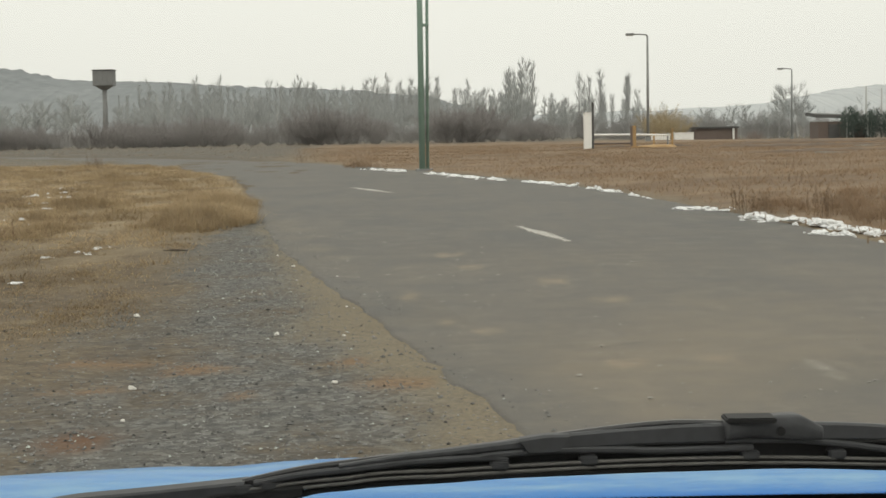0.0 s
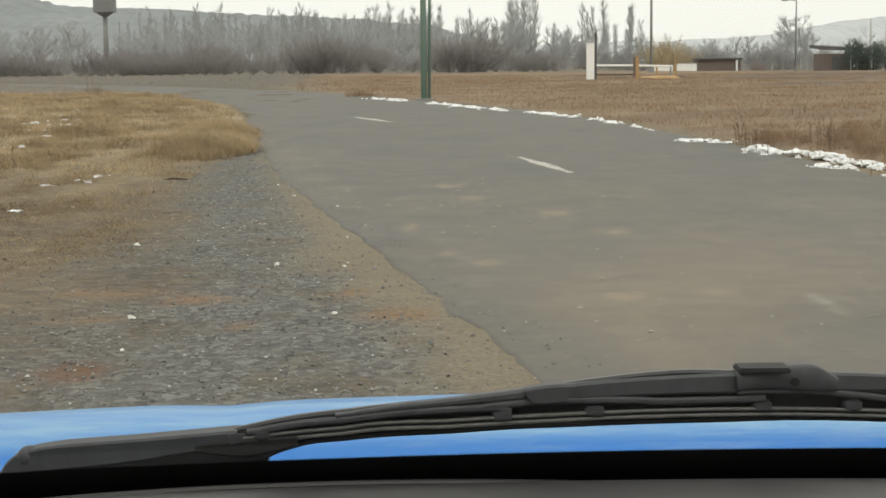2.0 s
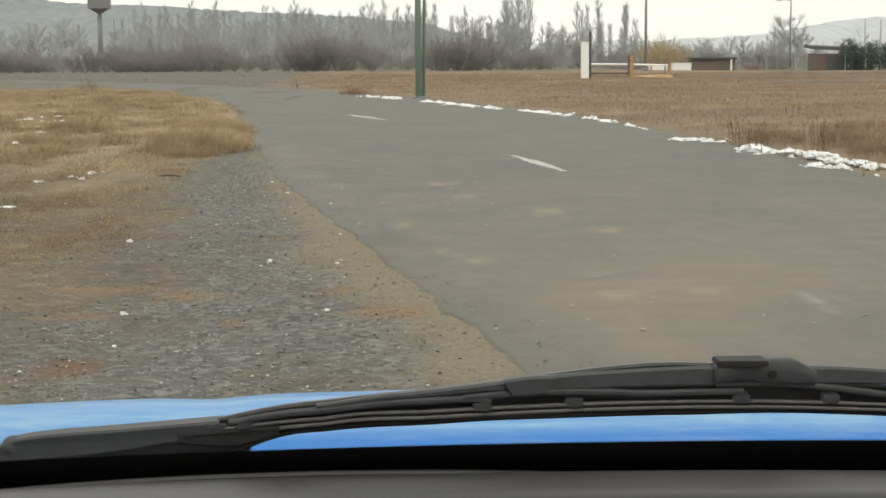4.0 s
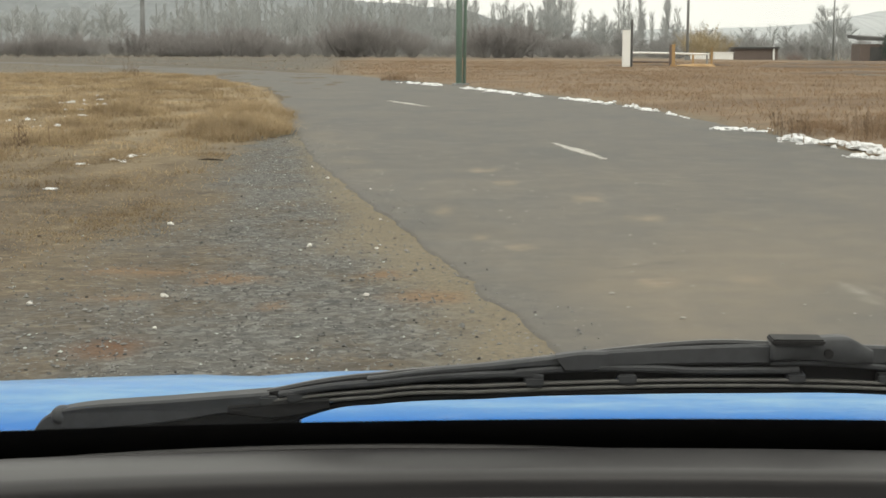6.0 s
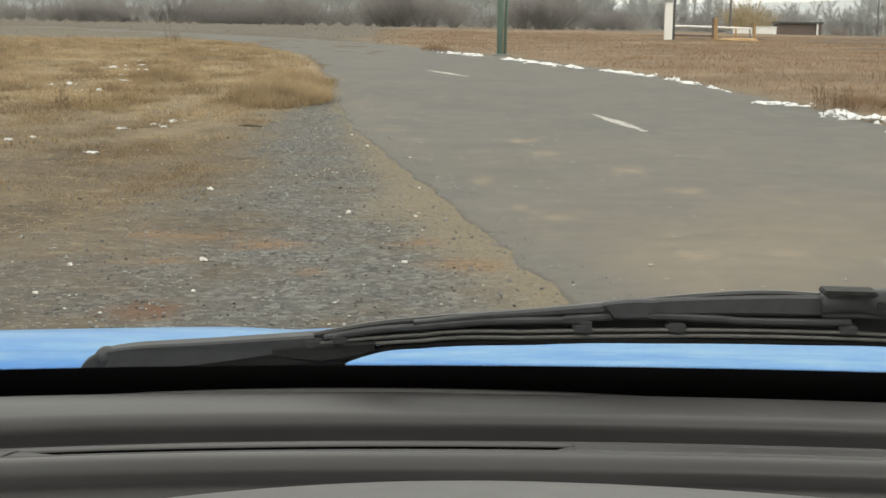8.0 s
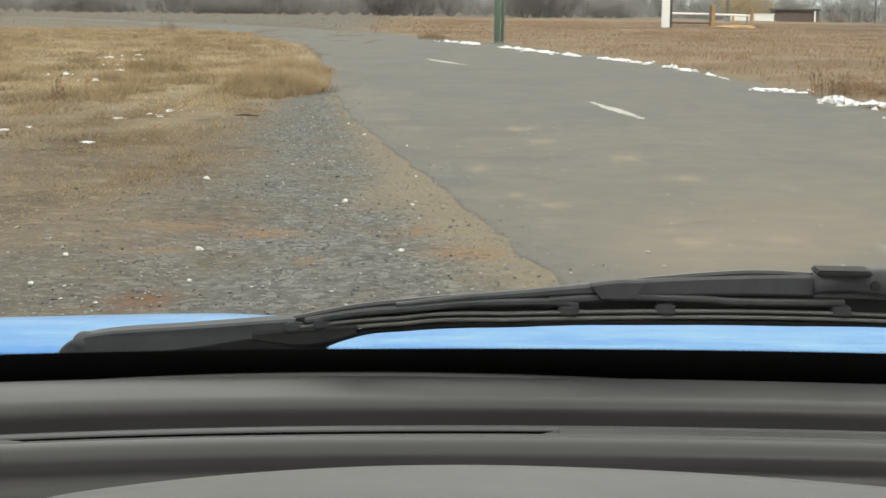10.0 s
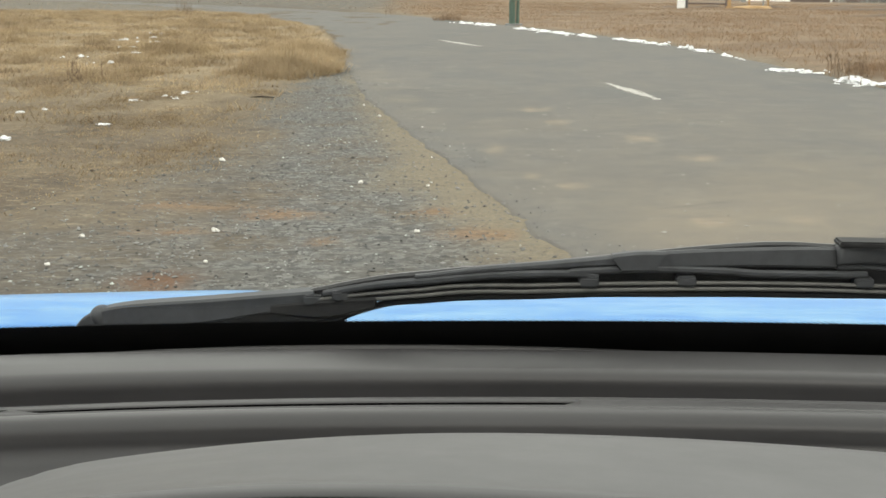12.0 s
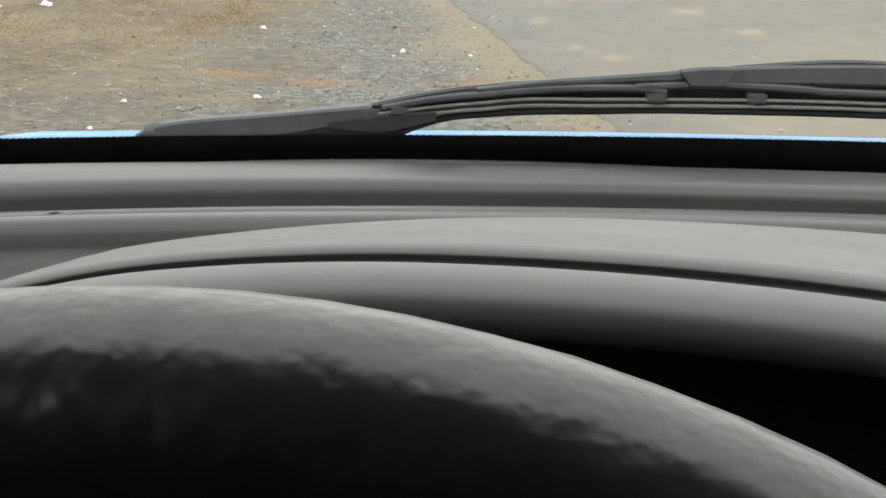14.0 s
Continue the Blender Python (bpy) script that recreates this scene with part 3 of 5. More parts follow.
def road_mark(a, b, w, count, seed, label, material=MARKING):
    """A worn painted dash: what is left of it, as thin flakes that thin out towards its rim."""
    rnd = random.Random(seed)
    a, b = Vector(a), Vector(b)
    d = (b - a).normalized()
    side = Vector((d.y, -d.x))
    bm = bmesh.new()
    for k in range(count):
        u = min(max(rnd.gauss(0.5, 0.27), 0.0), 1.0)
        c = a.lerp(b, u) + side * w * rnd.gauss(0, 0.24) * (1.15 - abs(2 * u - 1))
        long, wide, turn = w * rnd.uniform(0.25, 0.9), w * rnd.uniform(0.06, 0.2), rnd.gauss(0, 0.25)
        ax = (d + turn * side).normalized()
        bx = Vector((ax.y, -ax.x))
        z = road_z(c.x, c.y) + 0.0022 + 0.0008 * rnd.random()
        rim = []
        for i in range(6):
            q = i * math.tau / 6
            p = c + ax * long * math.cos(q) * rnd.uniform(0.7, 1.2) + bx * wide * math.sin(q) * rnd.uniform(0.6, 1.3)
            rim.append((p.x, p.y))
        low = [bm.verts.new((x, y, z - 0.005)) for x, y in rim]
        top = [bm.verts.new((x, y, z)) for x, y in rim]
        bm.faces.new(top)
        for i in range(6):
            bm.faces.new((low[i], low[(i + 1) % 6], top[(i + 1) % 6], top[i]))
    part("road_marking", bm, material, road, label)


road_mark((1.335, 16.0), (0.98, 18.5), 0.13, 260, 8, "worn white painted dash")
road_mark((-0.86, 29.8), (-1.66, 32.6), 0.17, 200, 3, "worn white painted dash")


# ---- loose small stuff on the ground ----
def scatter_pebbles():
    rng = np.random.default_rng(3)
    base = np.array([(1, 0, 0), (-1, 0, 0), (0, 1, 0), (0, -1, 0), (0, 0, 0.8), (0, 0, -0.4)])
    tri = np.array([(0, 2, 4), (2, 1, 4), (1, 3, 4), (3, 0, 4), (2, 0, 5), (1, 2, 5), (3, 1, 5), (0, 3, 5)])
    vs, fs, count = [], [], 0
    while count < 20000:
        y = 4.5 + 17 * rng.random() ** 1.6
        g, l = lerp(GRASS_EDGE, y), lerp(LEFT_EDGE, y)
        x = g - 1.2 + (l - g + 1.5) * rng.random()
        zg = zones(x, y)
        if x > l + 0.5 * rng.random() ** 3 or rng.random() > zg[0] * (1 - 0.75 * zg[1]) + 0.12:
            continue
        s = 0.0034 + 0.0066 * rng.random() ** 2.5 + 0.008 * rng.random() ** 16
        v = base * s * (0.6 + 0.8 * rng.random((6, 3))) * (1, 1, 0.75)
        a = rng.random() * 6.28
        v = v @ np.array([[math.cos(a), math.sin(a), 0], [-math.sin(a), math.cos(a), 0], [0, 0, 1]])
        z = 0.012 * wave(x, y, 2.3) + 0.006 * wave(x, y, 9.0) + (0.012 if x > l else 0)
        vs.append(v + (x, y, z + 0.2 * s))
        fs.append(tri + 6 * count)
        count += 1
    me = mesh_of("gravel", np.concatenate(vs).tolist(), np.concatenate(fs).tolist(), PEBBLE)
    tagged(new("gravel", me), "loose grey gravel on the road shoulder", "gravel", kind="stuff")


scatter_pebbles()


def scatter_road_grit():
    """Flat pale chips of stone lying about the asphalt, thickest near the shoulder."""
    rng = np.random.default_rng(11)
    base = np.array([(1, 0, 0), (-1, 0, 0), (0, 1, 0), (0, -1, 0), (0, 0, 0.5), (0, 0, -0.3)])
    tri = np.array([(0, 2, 4), (2, 1, 4), (1, 3, 4), (3, 0, 4), (2, 0, 5), (1, 2, 5), (3, 1, 5), (0, 3, 5)])
    vs, fs, count = [], [], 0
    while count < 420:
        y = 6.5 + 17 * rng.random()
        x = lerp(LEFT_EDGE, y) + 0.15 + 2.9 * rng.random() ** 1.5
        if wave(x, 0.5 * y, 1.5, 8) + 0.9 * rng.random() < 0.45:
            continue
        s = 0.004 + 0.010 * rng.random() ** 2
        v = base * s * (0.6 + 0.8 * rng.random((6, 3))) * (1.2, 1, 0.7)
        vs.append(v + (x, y, 0.0185 + 0.003 * wave(x, y, 0.8)))
        fs.append(tri + 6 * count)
        count += 1
    me = mesh_of("road_grit", np.concatenate(vs).tolist(), np.concatenate(fs).tolist(), GRIT)
    tagged(new("road_grit", me), "pale stone chips scattered on the asphalt", "grit", kind="stuff")


scatter_road_grit()


def stone(x, y, size, material, name, label, seed):
    rnd = random.Random(seed)
    bm = bmesh.new()
    bmesh.ops.create_icosphere(bm, subdivisions=2, radius=1)
    for v in bm.verts:
        v.co *= 1 + 0.7 * noise.noise(v.co * 1.1 + Vector((seed * 3.1, 0, 0)))
        v.co = Vector((v.co.x * 0.75 * size * rnd.uniform(0.9, 1.1), v.co.y * size * 0.6, max(v.co.z, -0.35) * size * 0.6))
    ob = part(name, bm, material)
    ob.location = (x, y, 0.3 * size + 0.01 * wave(x, y, 2.3))
    tagged(ob, label, "stone", "pale stones on the shoulder")


for k, (x, y, s) in enumerate(((-1.916, 10.01, 0.026), (-1.394, 7.10, 0.022), (-0.482, 7.23, 0.018), (-0.534, 8.92, 0.014), (-1.953, 6.89, 0.016), (-0.92, 8.96, 0.02), (-1.9, 6.2, 0.016), (-1.28, 6.3, 0.012), (-0.8, 12.6, 0.016), (-1.24, 13.6, 0.022), (-1.5, 14.9, 0.014), (-0.6, 10.4, 0.010))):
    stone(x, y, s, WHITE_STONE, "stone", "small pale stone on the gravel shoulder", k + 1)


def soil_z(x, y):
    z = ground_z(x, y) + 0.012 * wave(x, y, 2.3)
    if x < lerp(GRASS_EDGE, y):
        z += 0.05 * ramp01(y, 10, 25) * (0.5 + wave(x, y, 0.6, 2))
    if x > lerp(RIGHT_EDGE, y):
        z += 0.06 + 0.06 * wave(x, y, 0.25, 4)
    return z


def lump_mesh(seed):
    """A broken crust of old snow: uneven, flat below, with a ragged rim."""
    bm = bmesh.new()
    bmesh.ops.create_icosphere(bm, subdivisions=3, radius=1.0)
    for v in bm.verts:
        ridge = 1 - 2 * abs(noise.noise(v.co * 2.6 + Vector((0, 5.0 * seed, 0))))
        v.co *= 0.85 + 0.75 * noise.noise(v.co * 1.5 + Vector((7.0 * seed, 0, 0))) + 0.32 * ridge
        v.co.z = max(v.co.z, -0.25)
    me = bpy.data.meshes.new("lump")
    bm.to_mesh(me)
    bm.free()
    me.materials.append(SNOW)
    return me


LUMPS = [lump_mesh(k) for k in range(9)]


def snow_patch(points, width, height, seed, group="snow along the road edge", count=18, lift=0.0):
    """Broken lumps of old snow lying along points, with small crumbs round them."""
    rnd = random.Random(seed)
    line = smooth_line([(*p, 0) for p in points], 60)
    root = new("snow_patch")
    root.location = (*points[0], 0)
    for k in range(count):
        x, y, _ = line[int(59 * (k + rnd.random()) / count)]
        crumb = rnd.random() < 0.55
        stray = 1.3 if crumb else 0.5
        x, y = x + rnd.gauss(0, 0.5) * width * stray, y + rnd.gauss(0, 0.8) * width * stray
        r = width * (rnd.uniform(0.05, 0.14) if crumb else rnd.uniform(0.2, 0.5))
        ob = under(new("lump", LUMPS[rnd.randrange(9)]), root)
        ob.location = (x - points[0][0], y - points[0][1], 0.005 + lift + soil_z(x, y) * 0.5)
        ob.rotation_euler = (0, 0, rnd.random() * 6.28)
        ob.scale = (1.5 * r, 1.1 * r, min(height * rnd.uniform(0.3, 0.7), 0.9 * r))
    tagged(root, "broken strip of old white snow by the road edge", "snow", group)


snow_patch([(3.98, 19.9), (4.12, 18.8), (4.36, 17.5)], 0.22, 0.10, 1, count=30)
snow_patch([(4.28, 17.7), (4.42, 16.8), (4.55, 16.0)], 0.17, 0.09, 2, count=22)
snow_patch([(3.98, 16.55), (4.16, 16.3), (4.36, 15.9)], 0.13, 0.06, 3, count=14)
snow_patch([(4.36, 15.3), (4.45, 14.7), (4.6, 14.0)], 0.16, 0.08, 10, count=14)
snow_patch([(3.38, 22.1), (3.62, 21.8), (3.90, 21.4)], 0.17, 0.07, 4, count=16)
snow_patch([(3.33, 27.2), (3.42, 26.2), (3.5, 25.0)], 0.10, 0.04, 5, count=9)
snow_patch([(2.0, 34.7), (2.65, 32.2), (3.28, 27.8)], 0.22, 0.07, 6, count=36)
snow_patch([(-0.2, 42.9), (0.7, 39.4), (1.55, 35.9)], 0.26, 0.08, 7, count=34)
snow_patch([(-1.99, 48.8), (-1.45, 47.0), (-0.93, 45.3)], 0.30, 0.09, 8, count=22)
for k, (x, y, n) in enumerate(((-7.7, 33.5, 6), (-7.3, 31.0, 5), (-7.6, 29.5, 6), (-6.8, 28.4, 4), (-6.6, 26.0, 3), (-3.53, 15.2, 5), (-3.40, 15.9, 5), (-3.9, 16.1, 3), (-6.1, 24.0, 5), (-6.4, 22.4, 4), (-5.7, 21.0, 4), (-5.0, 19.6, 3), (-4.9, 17.6, 3), (-4.2, 13.6, 3), (-3.2, 12.6, 3), (-3.9, 11.0, 2))):
    snow_patch([(x - 0.22, y - 0.2), (x, y + 0.25), (x + 0.24, y + 0.1)], 0.085, 0.03 if y < 18 else 0.045, 20 + k, "snow remnants in the grass", n, 0.0 if y < 18 else 0.055)


# ---- dry grass ----
def blades(places, height, spread, per, width, material, name, label, seed, flat=0.85):
    """Tufts of thin blades, all in one mesh; flat says how far most of them lie down."""
    rng = np.random.default_rng(seed)
    p = np.repeat(np.array(places), per, axis=0)
    n = len(p)
    h = np.repeat(np.array([q[3] if len(q) > 3 else 1.0 for q in places]), per) * height * (0.45 + 0.75 * rng.random(n))
    ang, lean = rng.random(n) * 6.283, rng.random(n) ** 0.4 * 2.1
    root = p[:, :3].copy()
    root[:, 0] += spread * rng.normal(size=n)
    root[:, 1] += spread * rng.normal(size=n)
    dirv = np.stack([np.cos(ang), np.sin(ang)], 1)
    side = np.stack([-dirv[:, 1], dirv[:, 0], 0 * ang], 1) * width * (0.6 + 0.8 * rng.random(n))[:, None]
    lie = np.where(rng.random(n) < 0.12, 0.0, flat)
    mid = root + np.concatenate([dirv * (lean * h * (0.35 + 0.45 * lie))[:, None], ((0.62 - 0.30 * lie) * h)[:, None]], 1)
    tip = root + np.concatenate([dirv * (lean * h * (1.1 + 0.6 * lie))[:, None], (h * (1.05 - 0.42 * lean) * (1 - 0.5 * lie))[:, None]], 1)
    root[:, 2] -= 0.02
    v = np.stack([root - side, root + side, mid + 0.6 * side, mid - 0.6 * side, tip], 1).reshape(-1, 3)
    k = np.arange(n)[:, None] * 5
    f = (k + np.array([0, 1, 2, 3])).tolist() + (k + np.array([3, 2, 4])).tolist()
    ob = new(name, mesh_of(name, v.tolist(), f, material))
    return tagged(ob, label, "grass", kind="stuff")


def sow(n, x0, x1, y0, y1, keep, seed):
    rnd = random.Random(seed)
    out = []
    while len(out) < n:
        y = y0 + (y1 - y0) * rnd.random() ** 1.4
        x = x0 + (x1 - x0) * rnd.random()
        s = keep(x, y)
        if rnd.random() < s:
            out.append((x, y, soil_z(x, y), 0.5 + 0.8 * s))
    return out


def left_grass(x, y):
    if x > min(lerp(GRASS_EDGE, y), lerp(LEFT_EDGE, y) - 0.15) - 0.12 or x < -0.42 * y - 4:
        return 0.0
    return ramp01(y + 7 * wave(x, 0.4 * y, 0.9, 1), 12, 21) * (0.25 + 0.75 * ramp01(wave(x, 0.6 * y, 0.9, 8) + 0.5 * wave(x, 0.6 * y, 2.2, 9), -0.3, 0.3))


def sparse_grass(x, y):
    if x > lerp(GRASS_EDGE, y) + 0.25 * wave(x, y, 2) or x < -0.42 * y - 2:
        return 0.0
    return (0.35 + 0.65 * ramp01(y, 8.5, 15)) * (0.10 + 0.7 * ramp01(wave(x, 0.3 * y, 1.5, 4) + 0.5 * wave(x, 0.3 * y, 4.0, 5), 0.0, 0.4))


def right_grass(x, y):
    r = lerp(RIGHT_EDGE, y)
    if x < max(r + 0.12, -0.085 * y) or x > 0.34 * y + 3:
        return 0.0
    return (0.6 + 0.4 * ramp01(wave(x, y, 0.22, 5), -0.25, 0.3)) * (0.5 + 0.5 * ramp01(x - r, 0, 2))


def behind_grass(x, y):
    return 0.0 if lerp(LEFT_EDGE, y) - 0.3 < x < lerp(RIGHT_EDGE, y) + 0.3 else 1.0


def clumped(x, y):
    return left_grass(x, y) * ramp01(wave(x, 0.4 * y, 2.4, 15), 0.12, 0.4)


def hummocks(x, y):
    return left_grass(x, y) * ramp01(wave(x, 0.55 * y, 1.3, 25), 0.15, 0.35)


blades(sow(12500, -22, -2, 12.5, 62, left_grass, 11), 0.12, 0.10, 9, 0.0045, STRAW, "grass", "dense dry straw-coloured grass beside the road", 1, 0.45)
blades(sow(2600, -20, -2, 13, 58, hummocks, 24), 0.22, 0.11, 12, 0.0045, STRAW, "grass", "taller hummocks of dry bleached grass", 24, 0.25)
blades(sow(5500, -9, -1.6, 5.5, 20, sparse_grass, 12), 0.040, 0.10, 6, 0.0036, STRAW, "grass", "sparse flattened dry grass on bare earth", 2)
blades(sow(4000, -9, -1.7, 7, 20, sparse_grass, 22), 0.030, 0.06, 7, 0.0030, DEAD, "grass", "dark matted dead leaves on bare earth", 6)
blades(sow(1500, -20, -2, 12.5, 60, clumped, 21), 0.15, 0.09, 10, 0.005, DEAD, "grass", "darker dead stalks among the dry grass", 21, 0.3)
blades(sow(10500, -9, 42, 14, 112, right_grass, 13), 0.12, 0.25, 8, 0.007, FIELD, "grass", "brown dead grass of the open field", 3, 0.45)
blades(sow(2200, -75, 6, 58, 150, behind_grass, 14), 0.08, 0.5, 8, 0.02, FAR_GRASS, "grass", "straw-coloured grass at the far bend, greyed for haze", 4)


def mound(x, y, rx, ry, h, n, seed, label, material=STRAW):
    """A rounded tussock: stalks fanning out from a low dome."""
    rnd = random.Random(seed)
    spots = []
    for k in range(n):
        a, q = rnd.random() * 6.283, rnd.random() ** 0.5
        px, py = x + rx * q * math.cos(a), y + ry * q * math.sin(a)
        spots.append((px, py, soil_z(px, py) + 0.35 * h * (1 - q * q), 1.05 - 0.45 * q))
    blades(spots, h, 0.05, 14, 0.0042, material, "grass", label, seed, 0.12)


mound(-3.0, 20.6, 0.62, 2.0, 0.30, 260, 51, "rounded tussock of dry grass at the gravel edge")
mound(-3.35, 24.6, 0.6, 1.6, 0.26, 130, 52, "low tussock of dry grass at the gravel edge")
mound(-4.6, 18.6, 0.35, 0.5, 0.20, 60, 53, "small tussock in the flattened grass")
mound(-5.6, 25.5, 0.7, 1.0, 0.24, 90, 54, "wide tussock in the dry grass")


for k, (x, y, rx, ry, h, n) in enumerate(((4.55, 20.9, 0.35, 0.7, 0.20, 40), (5.4, 19.8, 0.6, 1.2, 0.22, 60), (5.1, 17.8, 0.35, 0.9, 0.18, 36), (6.6, 23.0, 1.0, 1.6, 0.20, 60), (-2.5, 52.0, 0.5, 1.0, 0.26, 40))):
    mound(x, y, rx, ry, h, n, 60 + k, "tussock of brown dead grass on the verge", FIELD)


def weed(x, y, h, seed, label="dead brown weed stalk standing by the road edge"):
    """Thin upright dead stalks with short side twigs near the top."""
    rnd = random.Random(seed)
    bm = bmesh.new()
    for s in range(rnd.randint(7, 11)):
        a, l = rnd.random() * 6.28, rnd.uniform(0.02, 0.22) * h
        foot = Vector((0.09 * rnd.gauss(0, 1), 0.09 * rnd.gauss(0, 1), -0.03))
        top = foot + Vector((l * math.cos(a), l * math.sin(a), h * rnd.uniform(0.45, 1.0)))
        put_tube(bm, [foot, foot.lerp(top, 0.5) + Vector((0.012, 0, 0)), top], [0.0042, 0.0032, 0.0016], 4)
        for k in range(8):
            p = foot.lerp(top, rnd.uniform(0.35, 1.0))
            b = rnd.random() * 6.28
            q = p + Vector((0.5 * math.cos(b), 0.5 * math.sin(b), rnd.uniform(0.5, 1.3))) * h * 0.1
            put_tube(bm, [p, q], [0.0022, 0.0036], 3)
    ob = part("weed", bm, WEED)
    ob.location = (x, y, soil_z(x, y))
    tagged(ob, label, "weed", "dead weeds beside the road")


for k, (x, y, h) in enumerate(((4.02, 20.9, 0.40), (4.22, 20.6, 0.30), (3.99, 19.4, 0.22), (4.60, 19.1, 0.47), (4.75, 19.3, 0.34), (4.35, 21.6, 0.25), (5.2, 20.5, 0.25), (-11.6, 53.5, 0.75), (-11.2, 52.9, 0.6), (-2.56, 51.3, 0.35), (-5.1, 60.5, 0.4), (9.0, 40.0, 0.3), (7.0, 31.0, 0.28), (-4.95, 17.4, 0.3))):
    weed(x, y, h, k + 40)


def fallen_twig():
    bm = tube([(-0.16, 0, 0.02), (-0.03, 0.02, 0.035), (0.1, 0.0, 0.03), (0.19, 0.03, 0.02)], [0.012, 0.014, 0.01, 0.005], 6)
    put_tube(bm, [(0.02, 0.01, 0.03), (0.1, 0.09, 0.03)], [0.008, 0.003], 5)
    ob = part("twig", bm, BARK_DARK)
    ob.location = (-2.59, 15.6, 0.0)
    ob.scale = (0.7, 0.7, 0.7)
    tagged(ob, "short dark fallen twig lying on the gravel", "twig")


fallen_twig()


# ---- bare winter trees ----
def twigs(rng, lines, per, reach, width, spray, up):
    """Fine twigs as slender slivers that fork off lines, each a pair of end points."""
    a = np.repeat(np.array([l[0] for l in lines], float), per, axis=0)
    b = np.repeat(np.array([l[1] for l in lines], float), per, axis=0)
    n = len(a)
    u = (0.12 + 0.9 * rng.random(n) ** 0.8)[:, None]
    p = a + (b - a) * u
    d = (b - a) / (np.linalg.norm(b - a, axis=1)[:, None] + 1e-6)
    d = d + spray * rng.normal(size=(n, 3)) + np.array([0, 0, up])
    d /= np.linalg.norm(d, axis=1)[:, None]
    q = p + d * (reach * (0.4 + 0.9 * rng.random(n)))[:, None]
    side = np.cross(d, rng.normal(size=(n, 3)))
    side *= (0.5 * width * (0.6 + 0.8 * rng.random(n)) / (np.linalg.norm(side, axis=1) + 1e-6))[:, None]
    v = np.stack([p - side, p + side, q], 1).reshape(-1, 3)
    f = np.arange(3 * n).reshape(-1, 3)
    return v.tolist(), f.tolist()


def bare_tree(kind, height, seed, twig):
    """A leafless tree: tapered trunk, forking limbs and a crown of fine twigs."""
    rnd, rng = random.Random(seed), np.random.default_rng(seed)
    root = new("shrub" if kind == "shrub" else "tree")
    lean = Vector((rnd.uniform(-0.04, 0.04), rnd.uniform(-0.04, 0.04), 1))
    r = 0.011 * height + 0.03
    bm, lines = bmesh.new(), []
    count, forks = {"poplar": (15, 2), "round": (15, 3), "shrub": (17, 2)}[kind]
    for k in range(count):
        a = k * 2.4 + rnd.uniform(-0.5, 0.5)
        out = Vector((math.cos(a), math.sin(a), 0))
        if kind == "poplar":
            u = 0.10 + 0.85 * (k + rnd.random()) / count
            p, d, length, thick = lean * height * u, 0.30 * out + Vector((0, 0, 1)), height * 0.30 * (1.12 - 0.75 * u), r * 0.22
        elif kind == "round":
            u = rnd.uniform(0.25, 0.8)
            p, d, length, thick = lean * height * u, out + Vector((0, 0, 0.35 + 0.9 * u)), height * 0.36 * (1.15 - 0.5 * u), r * 0.28
        else:
            p, d, length, thick = 0.15 * out, rnd.uniform(0.1, 1.25) * out + Vector((0, 0, 0.8)), height * rnd.uniform(0.55, 0.85), 0.022
        d = d.normalized()
        q = p + d * length * 0.55
        e = q + (d + Vector((rnd.uniform(-0.25, 0.25), rnd.uniform(-0.25, 0.25), 0.2))).normalized() * length * 0.45
        put_tube(bm, [p, q, e], [thick, thick * 0.7, thick * 0.3], 3, False)
        lines += [(p.lerp(q, 0.3), q), (q, e)]
        for _ in range(forks):
            w = p.lerp(q, rnd.uniform(0.4, 1.0))
            t = (d + Vector((rnd.gauss(0, 0.5), rnd.gauss(0, 0.5), 0.3))).normalized()
            x = w + t * length * rnd.uniform(0.35, 0.6)
            put_tube(bm, [w, x], [thick * 0.5, thick * 0.2], 3, False)
            lines.append((w, x))
    if kind == "shrub":
        part("trunk", bm, BARK if twig is TWIG else twig, root)
    else:
        put_tube(bm, [(0, 0, -0.2), lean * height * 0.5, lean * height * 0.95], [r, r * 0.6, r * 0.12], 6)
        part("trunk", bm, BARK, root)
    per, reach, width, spray, up = {"poplar": (28, 0.9, 0.016, 0.38, 0.6), "round": (30, 0.95, 0.018, 0.6, 0.3), "shrub": (24, 0.55, 0.017, 0.65, 0.25)}[kind]
    v, f = twigs(rng, lines, per, reach, width, spray, up)
    under(new("crown", mesh_of("crown", v, f, twig)), root)
    return root


def plant(kinds, spots, label, category, group):
    for k, (x, y, s) in enumerate(spots):
        ob = copy_thing(kinds[k % len(kinds)], Matrix.Translation((x, y, ground_z(x, y))) @ pose(0, 0, 0, 0, 0, 47 * k))
        ob.scale = (s, s, s * (1 + 0.12 * wave(x, y, 0.1)))
        tagged(ob, label, category, group)
    for ob in kinds:
        for o in (*ob.children_recursive, ob):
            bpy.data.objects.remove(o)


rnd_t = random.Random(5)
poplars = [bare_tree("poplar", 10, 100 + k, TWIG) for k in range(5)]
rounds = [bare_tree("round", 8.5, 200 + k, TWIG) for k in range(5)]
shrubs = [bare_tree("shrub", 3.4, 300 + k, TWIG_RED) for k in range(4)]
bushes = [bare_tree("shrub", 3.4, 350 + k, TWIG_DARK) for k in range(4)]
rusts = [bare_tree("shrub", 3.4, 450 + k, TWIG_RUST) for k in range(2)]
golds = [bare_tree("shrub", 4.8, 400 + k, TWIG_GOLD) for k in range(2)]


